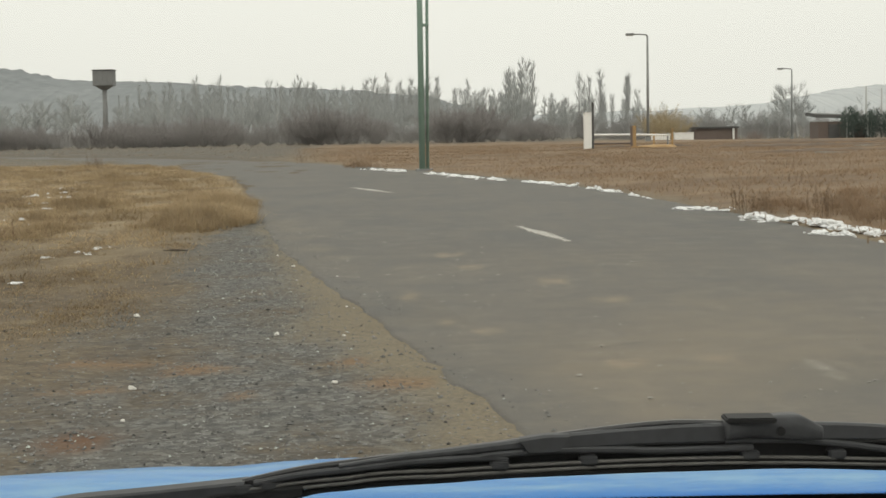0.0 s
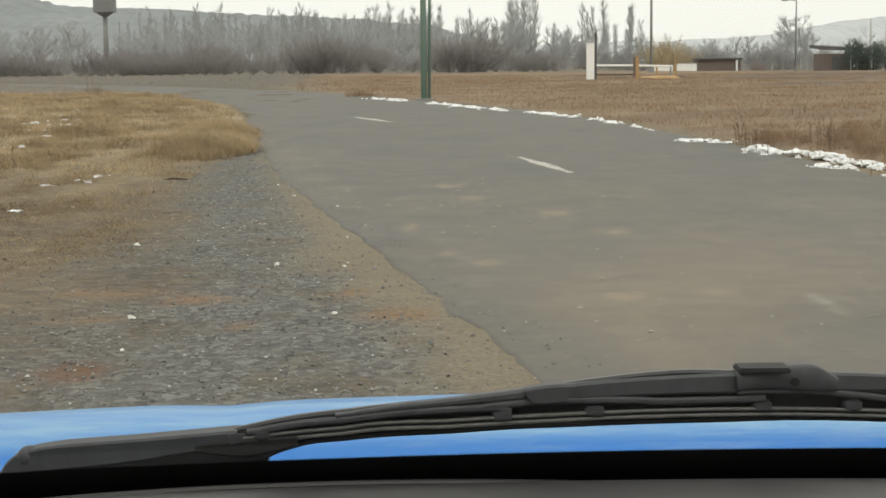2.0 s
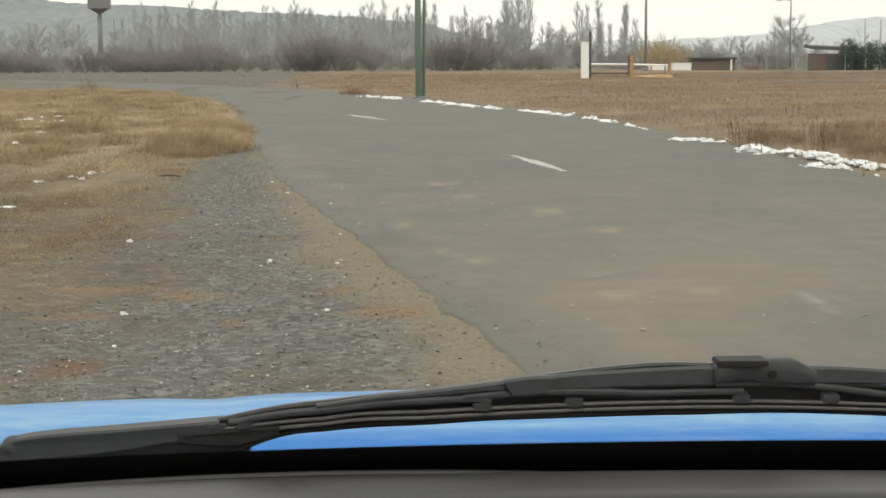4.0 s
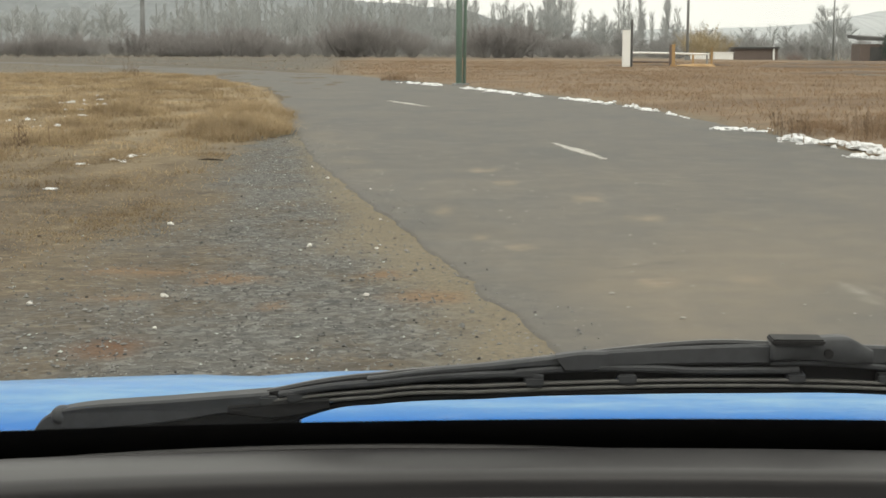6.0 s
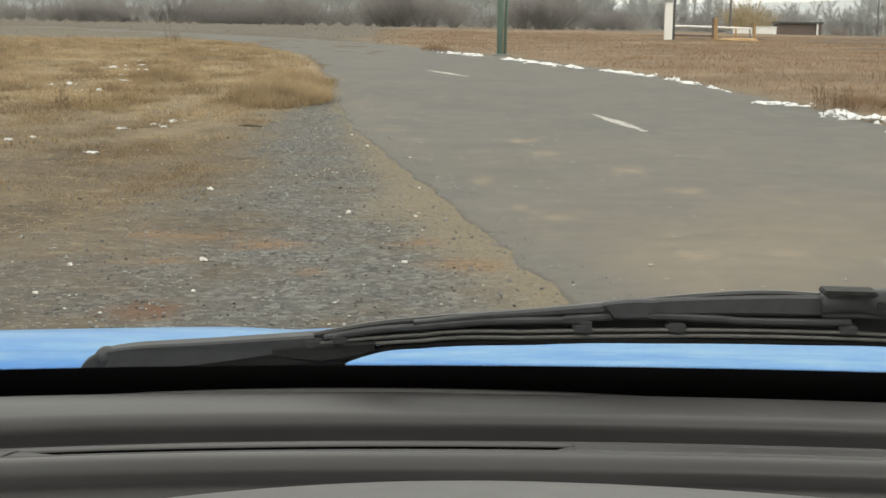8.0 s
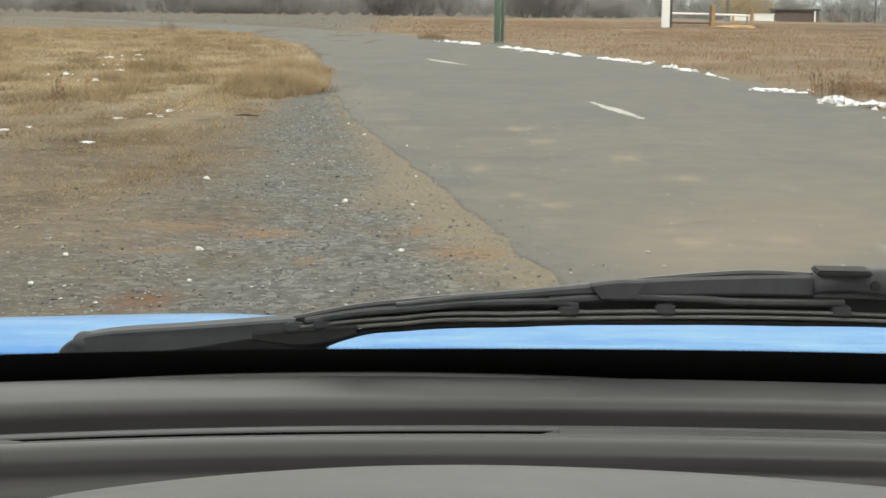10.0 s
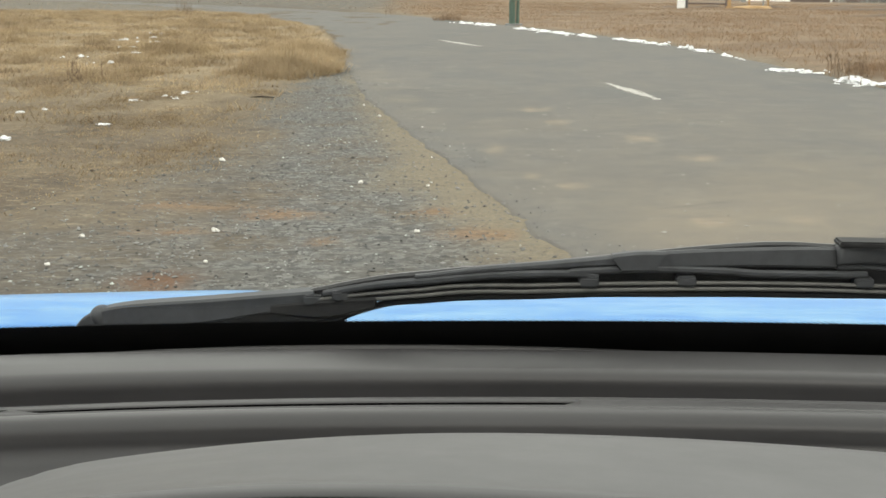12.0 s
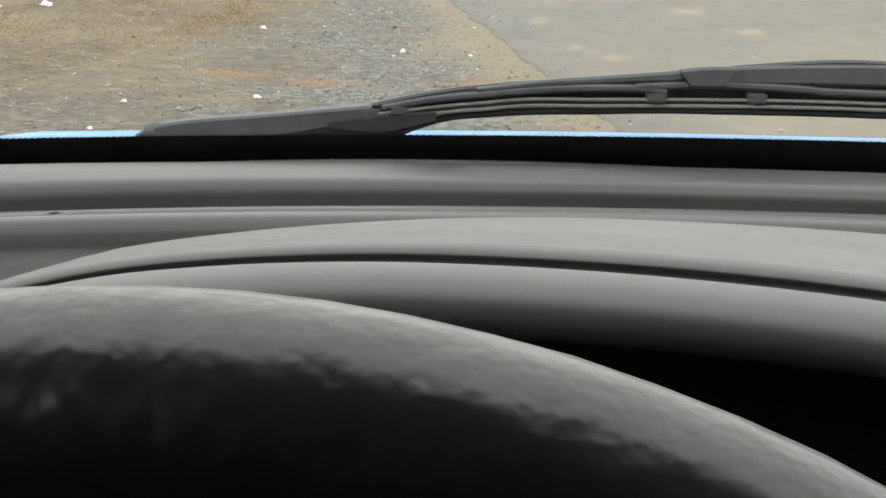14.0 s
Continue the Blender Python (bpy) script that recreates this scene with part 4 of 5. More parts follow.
def belt(n, x0, x1, y0, y1, s0, s1):
    """Places along a belt, with a gap before the water tower."""
    spots = [(x0 + (x1 - x0) * (k + rnd_t.uniform(-0.5, 1.5)) / n, rnd_t.uniform(y0, y1), rnd_t.uniform(s0, s1)) for k in range(n)]
    return [p for p in spots if abs(p[0] / p[1] + 0.2085) > 0.009]


def clumps(spots):
    out = []
    for px, width, scale, n in spots:
        for k in range(n):
            x = px + width * (rnd_t.random() - 0.5)
            rim = 1 - 0.45 * (2 * abs(x - px) / width) ** 2
            out.append((x, rnd_t.uniform(150, 172), scale * rim * rnd_t.uniform(0.9, 1.2)))
    return out


plant(poplars, belt(112, -48, 1, 235, 300, 0.66, 0.98) + belt(30, -86, -48, 250, 310, 0.5, 0.72) + belt(16, 3, 13, 250, 285, 0.6, 0.85) + belt(8, 11.5, 16.5, 252, 275, 0.98, 1.2) + [(24.2, 262, 1.0), (25.3, 258, 0.95), (24.8, 260, 0.9), (27.6, 262, 1.05), (28.2, 264, 0.9), (31.6, 260, 1.0), (32.0, 261, 0.98), (31.8, 262, 0.9), (33.4, 262, 0.78)] + belt(20, 18, 36, 262, 290, 0.5, 0.72), "tall leafless poplar in the tree belt, its mist painted in", "tree", "poplars of the tree belt")
plant(rounds, belt(88, -76, 2, 195, 240, 0.5, 0.8) + belt(11, 4, 13, 196, 225, 0.62, 0.86) + belt(8, 13, 22, 200, 240, 0.5, 0.7) + belt(30, -128, 6, 315, 380, 0.9, 1.25) + belt(34, 16, 70, 200, 250, 0.38, 0.56) + belt(10, 30, 76, 215, 262, 0.55, 0.75) + [(48.6, 212, 0.84), (47.6, 216, 0.82), (50.0, 214, 0.78), (48.4, 219, 0.84)], "leafless broad tree in the tree belt, its mist painted in", "tree", "bare trees of the tree belt")
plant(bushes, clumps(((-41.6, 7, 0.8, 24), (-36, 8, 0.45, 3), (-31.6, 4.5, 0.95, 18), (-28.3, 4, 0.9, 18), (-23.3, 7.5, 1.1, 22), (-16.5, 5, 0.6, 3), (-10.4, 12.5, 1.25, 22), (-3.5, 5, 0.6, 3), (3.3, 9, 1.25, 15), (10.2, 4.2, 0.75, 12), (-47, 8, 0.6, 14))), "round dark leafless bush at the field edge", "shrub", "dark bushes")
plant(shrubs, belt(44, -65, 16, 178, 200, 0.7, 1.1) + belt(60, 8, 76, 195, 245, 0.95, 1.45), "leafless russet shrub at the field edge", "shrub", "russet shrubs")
plant(rusts, [(33.6, 168, 0.40), (34.6, 169, 0.34)], "low rust-red leafless shrub", "shrub", "rust-red shrubs")
plant(golds, [(20.7, 150, 0.80), (22.2, 152, 0.95), (23.0, 153, 0.85), (21.5, 148, 0.75), (24.4, 176, 0.95), (26.2, 180, 0.95), (28.0, 181, 0.85)], "leafless golden willow shrub behind the posts", "shrub", "golden shrubs")


def fir(height, seed):
    rnd = random.Random(seed)
    root = new("fir")
    part("trunk", tube([(0, 0, -0.2), (0, 0, height * 0.95)], [0.12, 0.02], 6), BARK, root)
    bm = bmesh.new()
    for k in range(420):
        d = Vector((rnd.gauss(0, 1), rnd.gauss(0, 1), rnd.gauss(0, 1))).normalized() * rnd.random() ** 0.4
        c = Vector((0.36 * height * d.x, 0.36 * height * d.y, height * (0.5 + 0.5 * d.z)))
        e = c + Vector((d.x, d.y, 0.5 + d.z)).normalized() * rnd.uniform(0.15, 0.4)
        put_tube(bm, [c, e], [0.07, 0.015], 4, False)
    part("crown", bm, NEEDLES, root)
    return root


firs = [fir(3.9, 500 + k) for k in range(3)]
plant(firs, [(44.3 + 0.75 * k, 170 + (k % 3) * 1.5, 0.62 + 0.07 * ((k * 7) % 4)) for k in range(14)], "small dark green conifer in a dense hedge", "tree", "conifers by the dark building")


def thicket(x0, x1, y0, y1, n, height, seed, label):
    """Undergrowth of thin upright stems, too many to count."""
    rnd, rng = random.Random(seed), np.random.default_rng(seed)
    stems = []
    while len(stems) < n:
        x, y = rnd.uniform(x0, x1), rnd.uniform(y0, y1)
        if rnd.random() < 0.25 + 0.75 * ramp01(wave(x, y, 0.12, 3), -0.3, 0.3):
            z, h = ground_z(x, y), height * rnd.uniform(0.4, 1.0) * (0.6 + 0.6 * ramp01(wave(x, y, 0.2, 9), -0.4, 0.4))
            stems.append(((x, y, z - 0.05), (x + rnd.gauss(0, 0.25), y, z + h)))
    v, f = twigs(rng, stems, 14, 0.75, 0.028, 0.5, 0.5)
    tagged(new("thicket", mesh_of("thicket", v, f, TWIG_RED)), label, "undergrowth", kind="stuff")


thicket(-95, 16, 176, 205, 3200, 1.2, 31, "leafless russet undergrowth below the tree belt")
thicket(-60, 14, 152, 174, 700, 0.7, 33, "low leafless scrub between the dark bushes")
thicket(14, 75, 190, 240, 1300, 1.5, 32, "leafless undergrowth beyond the field")


# ---- distance ----
def hill(name, x0, x1, y, tops, label, rough, material=HILL):
    xs = np.linspace(x0, x1, 420)
    rows = []
    for back in (0.0, 0.35, 0.7, 1.0):
        rows.append([(x, y + 260 * back, -4 + (lerp(tops, x) + 4) * math.sin(back * math.pi / 2) + rough * back * (0.6 * wave(x, 0, 0.03, 1) + 0.35 * wave(x, 0, 0.17, 2) + 0.3 * wave(x, 0, 0.6, 4))) for x in xs])
    rows.append([(x, y + 700, -10) for x in xs])
    tagged(part(name, loft(rows), material), label, "hill", kind="structure")


hill("backdrop", -900, 60, 820, [(-900, 60), (-330, 52), (-300, 50), (-262, 43), (-220, 38), (-190, 38), (-150, 35), (-110, 33), (-60, 30), (0, 24), (60, 8)], "wooded hill far off, its mist painted blue-grey", 4.0)
hill("backdrop", -120, 700, 1250, [(-120, 10), (0, 13), (200, 17), (290, 20), (330, 25), (365, 31), (410, 37), (460, 39), (700, 36)], "hills on the skyline, their mist painted pale", 3.0, PALE_HILL)


# ---- masts, lamps and tower ----
def twin_mast():
    root = new("twin_mast")
    part("pole", tube([(0, 0, -0.1), (0, 0, 4.5), (-0.02, 0, 9.2)], [0.095, 0.086, 0.07], 12), GREEN_STEEL, root, "thick green steel pole", True)
    part("pole", tube([(0.15, 0.12, -0.1), (0.27, 0.12, 9.0)], [0.047, 0.042], 10), GREEN_STEEL, root, "thin leaning green steel pole", True)
    part("bracket", box((-0.06, -0.03, 4.2), (0.26, 0.16, 4.28), 0.01), GREEN_STEEL, root)
    part("base_plate", box((-0.2, -0.16, -0.03), (0.3, 0.26, 0.06), 0.01), GREY_STEEL, root)
    root.location = (-0.36, 46.4, 0.0)
    tagged(root, "pair of green steel masts at the roadside, lightened for haze", "mast")


twin_mast()


def street_lamp(x, y, h, arm):
    root = new("street_lamp")
    part("pole", tube([(0, 0, -0.6), (0, 0, h * 0.5), (0, 0, h - 0.1)], [0.13, 0.11, 0.08], 10), GREY_STEEL, root, "", True)
    part("arm", tube([(0, 0, h - 0.25), (-0.1, 0, h - 0.05), (-arm * 0.5, 0, h), (-arm, 0, h + 0.02)], [0.07, 0.065, 0.06, 0.05], 8), GREY_STEEL, root, "", True)
    bm = box((-arm - 0.55, -0.17, h - 0.09), (-arm + 0.2, 0.17, h + 0.1), 0.05)
    head = part("lamp_head", bm, GREY_STEEL, root, "flat grey lamp head")
    part("diffuser", box((-arm - 0.5, -0.13, h - 0.125), (-arm + 0.05, 0.13, h - 0.094), 0.01), WHITE_PAINT, head)
    part("base", box((-0.2, -0.2, -0.5), (0.2, 0.2, 0.35), 0.03), GREY_STEEL, root)
    root.location = (x, y, ground_z(x, y))
    tagged(root, "tall grey street lamp with a single arm", "street lamp", "street lamps beyond the field")


street_lamp(17.55, 130, 8.75, 1.25)
street_lamp(42.9, 190, 8.4, 1.2)


def water_tower():
    root = new("water_tower")
    part("stem", tube([(0, 0, -0.5), (0, 0, 13.4)], [0.75, 0.55], 12), TOWER, root, "", True)
    part("tank", box((-2.45, -2.4, 13.9), (2.45, 2.4, 17.6), 0.12), TOWER, root, "boxy grey tank")
    bm = bmesh.new()
    put_tube(bm, [(0, 0, 12.9), (0, 0, 13.9)], [0.7, 2.3], 12)
    part("funnel", bm, TOWER, root)
    part("roof", box((-2.6, -2.6, 17.6), (2.6, 2.6, 17.95), 0.05), DARK_ROOF, root)
    for sx in (-1.2, 0.0, 1.2):
        part("rib", box((sx - 0.06, -2.5, 14.0), (sx + 0.06, -2.4, 17.5)), TOWER, root)
    part("pole", tube([(3.5, 0, -0.5), (3.5, 0, 11.5)], 0.12, 6), TOWER, root)
    root.location = (-82.6, 400, 0)
    tagged(root, "boxy grey water tower on a single stem, in mist", "tower")


water_tower()


# ---- the things beyond the field ----
def white_post():
    root = new("marker_post")
    part("post", box((-0.2, -0.2, -0.1), (0.2, 0.2, 1.92), 0.03), WHITE_PAINT, root)
    part("cap", box((-0.22, -0.22, 1.92), (0.22, 0.22, 1.97), 0.01), WHITE_PAINT, root)
    part("pipe", tube([(0.32, 0.25, -0.1), (0.32, 0.25, 2.5)], 0.06, 8), DARK_ROOF, root, "thin dark pipe")
    root.location = (8.2, 84.7, 0.03)
    tagged(root, "thick white painted concrete post in the field", "post")


white_post()


def rail_barrier():
    root = new("rail_barrier")
    part("rail", tube([(8.55, 86.6, 0.80), (10.9, 86.9, 0.77), (12.9, 87.2, 0.72)], 0.055, 8), WHITE_PAINT, root, "white horizontal pipe")
    part("rail", tube([(8.55, 86.6, 0.32), (10.9, 86.9, 0.30)], 0.05, 8), DARK_WOOD, root, "dark lower pipe")
    for x, y in ((8.6, 86.6), (10.85, 86.9), (12.85, 87.2)):
        part("post", tube([(x, y, -0.1), (x, y, 0.86)], 0.05, 8), GREY_STEEL, root)
    tagged(root, "low white pipe barrier between posts", "barrier")


rail_barrier()


def timber_post(x, y, h, w, dark):
    root = new("timber_post")
    part("post", box((-w, -w, -0.1), (w, w, h), 0.015), ORANGE, root)
    if dark:
        part("board", box((-w - 0.12, -w, -0.1), (-w - 0.002, w, h - 0.02), 0.01), DARK_WOOD, root, "dark brown board")
    part("footing", box((-w - 0.1, -w - 0.1, -0.08), (w + 0.1, w + 0.1, 0.12), 0.02), ORANGE, root)
    root.location = (x, y, 0.04)
    tagged(root, "faded orange timber post in the field", "post", "orange timber posts")


timber_post(10.86, 86, 1.22, 0.09, True)
timber_post(12.2, 88, 0.85, 0.05, False)
timber_post(13.3, 88.5, 1.05, 0.05, False)


def orange_heap():
    bm = bmesh.new()
    bmesh.ops.create_icosphere(bm, subdivisions=3, radius=1)
    for v in bm.verts:
        v.co *= 1 + 0.3 * noise.noise(v.co * 1.6)
        v.co = Vector((v.co.x * 1.2, v.co.y * 0.6, max(v.co.z, -0.1) * 0.16))
    ob = part("sand_heap", bm, ORANGE)
    ob.location = (12.2, 86.3, 0.06)
    tagged(ob, "low heap of orange sand at the foot of the posts", "heap")


orange_heap()


def earth_bank(x0, y0, x1, y1, h, w, seed):
    """A low uneven bank of turned soil."""
    rows = []
    for k, u in enumerate(np.linspace(0, 1, 46)):
        x, y = x0 + u * (x1 - x0), y0 + u * (y1 - y0) + 0.8 * wave(u * 6, 0, 1, seed)
        t = min(1, 6 * u, 6 * (1 - u)) * (0.55 + 0.8 * abs(wave(x, y, 0.45, seed)))
        g = ground_z(x, y)
        rows.append([(x, y + q * w, g + (0.03 + h * t * (1 - q * q) * (0.8 + 0.5 * wave(x, y + q * w, 0.9, seed)) if abs(q) < 1 else -0.1)) for q in np.linspace(-1, 1, 7)])
    tagged(part("earth_bank", loft(rows), EARTH, smooth=True), "low bank of turned brown earth in the field", "earth bank", "earth banks in the field")


earth_bank(6.5, 88.5, 15.5, 90.0, 0.22, 1.2, 1)
earth_bank(13.0, 82.0, 30.0, 80.0, 0.30, 1.6, 2)
earth_bank(16.0, 96.0, 38.0, 99.0, 0.38, 1.8, 3)
earth_bank(12.5, 66.0, 24.0, 63.0, 0.20, 1.4, 4)


# white blocks stand in for unclear white shapes, set to fit the view
def low_wall(x, y, w, h):
    root = new("low_wall")
    part("block", box((-w / 2, -0.3, -0.3), (w / 2, 0.3, h), 0.04), WHITE_PAINT, root)
    part("coping", box((-w / 2 - 0.05, -0.35, h), (w / 2 + 0.05, 0.35, h + 0.08), 0.02), WHITE_PAINT, root)
    root.location = (x, y, ground_z(x, y))
    tagged(root, "low white block standing in for an unclear white shape", "wall", "white walls beyond the field")


low_wall(20.0, 140, 1.6, 0.50)
low_wall(22.2, 141, 1.7, 0.62)


def concrete_slab(x, y, w, d, turn):
    bm = bmesh.new()
    put_box(bm, (-w / 2, -d / 2, -0.1), (w / 2, d / 2, 0.06), 0.02)
    for v in bm.verts:
        v.co.z += 0.03 * wave(v.co.x + x, v.co.y, 1.5)
    ob = part("concrete_slab", bm, CONCRETE)
    ob.matrix_world = pose(x, y, 0.05, 0, 2, turn)
    tagged(ob, "pale broken concrete slab lying in the field", "slab", "concrete slabs in the field")


concrete_slab(15.3, 60.8, 1.1, 0.8, 12)
concrete_slab(21.5, 78.0, 1.4, 0.9, 8)


def shed():
    root = new("shed")
    for k in range(12):
        part("board", box((-2.9 + 0.485 * k, -1.8, -0.2), (-2.9 + 0.485 * k + 0.47, -1.72, 1.55), 0.01), DARK_WOOD, root)
    part("wall", box((-2.9, -1.72, -0.2), (2.9, 1.8, 1.5)), DARK_WOOD, root)
    part("roof", box((-3.2, -2.2, 1.55), (3.1, 2.1, 1.78), 0.04), DARK_ROOF, root, "flat dark overhanging roof")
    part("post", box((2.2, -2.1, -0.2), (2.45, -1.9, 1.55), 0.02), WHITE_PAINT, root, "pale corner post")
    root.location = (30.9, 175, ground_z(30.9, 175))
    root.scale = (0.8, 0.8, 0.86)
    tagged(root, "small brown board shed with a flat dark roof", "shed")


shed()


def dark_building():
    root = new("barn")
    part("wall", box((-3, -2, -0.3), (3, 2, 1.9)), DARK_WOOD, root)
    part("roof", loft([[(-3.4, -2.4, 2.35), (3.4, -2.4, 2.1), (3.4, 2.4, 2.3), (-3.4, 2.4, 2.6)], [(-3.4, -2.4, 2.75), (3.4, -2.4, 2.4), (3.4, 2.4, 2.6), (-3.4, 2.4, 2.95)]], True), DARK_ROOF, root, "dark sloping roof")
    part("door", box((-1.9, -2.08, -0.3), (-0.7, -2.0, 1.6), 0.02), DARK_ROOF, root)
    root.location = (45.2, 176, ground_z(45.2, 176))
    tagged(root, "dark low barn half hidden by conifers", "barn")


dark_building()
for x, h in ((46.9, 5.2), (48.6, 5.0)):
    ob = part("utility_pole", tube([(0, 0, -0.6), (0, 0, h)], [0.13, 0.09], 8), BARK, smooth=True)
    ob.location = (x, 172, 0)
    tagged(ob, "thin dark utility pole behind the conifers", "pole", "utility poles")


# ---- the parked car ----
CX = 0.31          # the car's middle line
car = new("car")
car.location = (0, 0, 0)
tagged(car, "small bright blue hatchback parked on the gravel shoulder", "car")


def frit_z(x):
    return 0.9702 - 0.06 * (x - 0.15) ** 2


def glass_at(x, s):
    """A place on the windscreen: s metres up the slope from the top of the black border."""
    c = 0.028 * ((x - CX) / 0.65) ** 2
    return Vector((x, 0.758 - 0.857 * s - c * min(max(s, 0) / 0.3, 1), frit_z(x) + 0.515 * s - 0.1 * s * s * 0.3))


def screen_rows(s_values, x0, x1, n, off=0.0):
    out = Vector((0, 0.515, 0.857)) * off
    return [[glass_at(x, s) + out for x in np.linspace(x0, x1, n)] for s in s_values]


def build_windscreen():
    pane = part("windscreen", loft(screen_rows(np.linspace(-0.045, 0.66, 14), CX - 0.68, CX + 0.68, 36)), GLASS, car, "clear laminated windscreen", True)
    pane.visible_shadow = False
    part("black_border", loft(screen_rows((-0.085, -0.06, -0.03, 0.0), CX - 0.68, CX + 0.68, 60, -0.004)), BLACK, pane, "printed black border of the glass")
    dots = bmesh.new()
    for row, (s, r) in enumerate(((0.0, 0.0014), (0.0019, 0.00062), (0.0034, 0.0004))):
        for x in np.arange(-0.34, 0.64, 0.0030):
            c = glass_at(x + 0.0015 * row, s) - Vector((0, 0.515, 0.857)) * 0.004
            ring = [dots.verts.new(c + r * (math.cos(a) * Vector((1, 0, 0)) + math.sin(a) * Vector((0, -0.857, 0.515)))) for a in np.linspace(0, math.tau, 7)[:-1]]
            dots.faces.new(ring)
    tagged(part("frit_fade", dots, BLACK, pane, "dotted fade of the black border"), kind="stuff")


build_windscreen()


BONNET = [p[::2] for p in smooth_line([(y, 0, z) for y, z in ((0.86, 0.800), (1.0, 0.826), (1.10, 0.846), (1.17, 0.8605), (1.22, 0.869), (1.27, 0.8735), (1.31, 0.8735), (1.36, 0.8675), (1.42, 0.8556), (1.50, 0.8380), (1.58, 0.812), (1.66, 0.766), (1.72, 0.70), (1.76, 0.62))], 90)]


def bonnet_z(x, y):
    w = (x - CX) / 0.80
    z = lerp(BONNET, y)
    z -= 0.012 * w * w + 0.6 * max(abs(w) - 0.95, 0) ** 1.5
    crease = math.exp(-(((abs(x - CX) - 0.50) / 0.035) ** 2))
    return z - 0.003 * crease


def build_bonnet():
    ys = np.concatenate([np.linspace(0.88, 1.12, 8), np.linspace(1.14, 1.6, 60), np.linspace(1.62, 1.76, 12)])
    rows = [[(x, y - 0.10 * abs((x - CX) / 0.8) ** 3 * ramp01(y, 1.2, 1.7), bonnet_z(x, y)) for x in np.linspace(CX - 0.8, CX + 0.8, 70)] for y in ys]
    part("bonnet", loft(rows), PAINT, car, "bright blue bonnet with pale streaks, sky sheen painted ahead", True)
    # unseen; set high so the bonnet's blue bounce misses the black border
    cowl = [[(x, y, z - 0.03 * ((x - CX) / 0.8) ** 2) for x in np.linspace(CX - 0.78, CX + 0.78, 30)] for y, z in ((0.795, 0.925), (0.83, 0.927), (0.87, 0.915), (0.90, 0.87), (0.91, 0.80))]
    part("scuttle", loft(cowl), RUBBER, car, "black plastic scuttle below the glass, raised to block bounce", True)


build_bonnet()


# wipers
def bend(x):
    """How far ahead the wiper lies at x, set to fit the camera's view."""
    return 0.757 + 0.45 * max(-x - 0.05, 0) + 0.25 * max(x, 0)


def strip(tops, bottoms, thick, y0=0.765, n=24):
    """A flat bar between an upper and a lower line, each of (x, z), with chamfered long edges; it lies along the glass."""
    up = smooth_line([(x, 0, z) for x, z in tops], n)
    lo = smooth_line([(x, 0, z) for x, z in bottoms], n)
    rows = []
    for (xa, _, za), (xb, _, zb) in zip(up, lo):
        ya, yb = bend(xa) + y0 - 0.765, bend(xb) + y0 - 0.765
        c = min(0.0012, 0.3 * (za - zb))
        rows.append([(xa, ya, za - c), (xa, ya + c, za), (xa, ya + thick, za - 0.5 * c), (xb, yb + thick, zb), (xb, yb + c, zb), (xb, yb, zb + c)])
    return loft(rows, True)


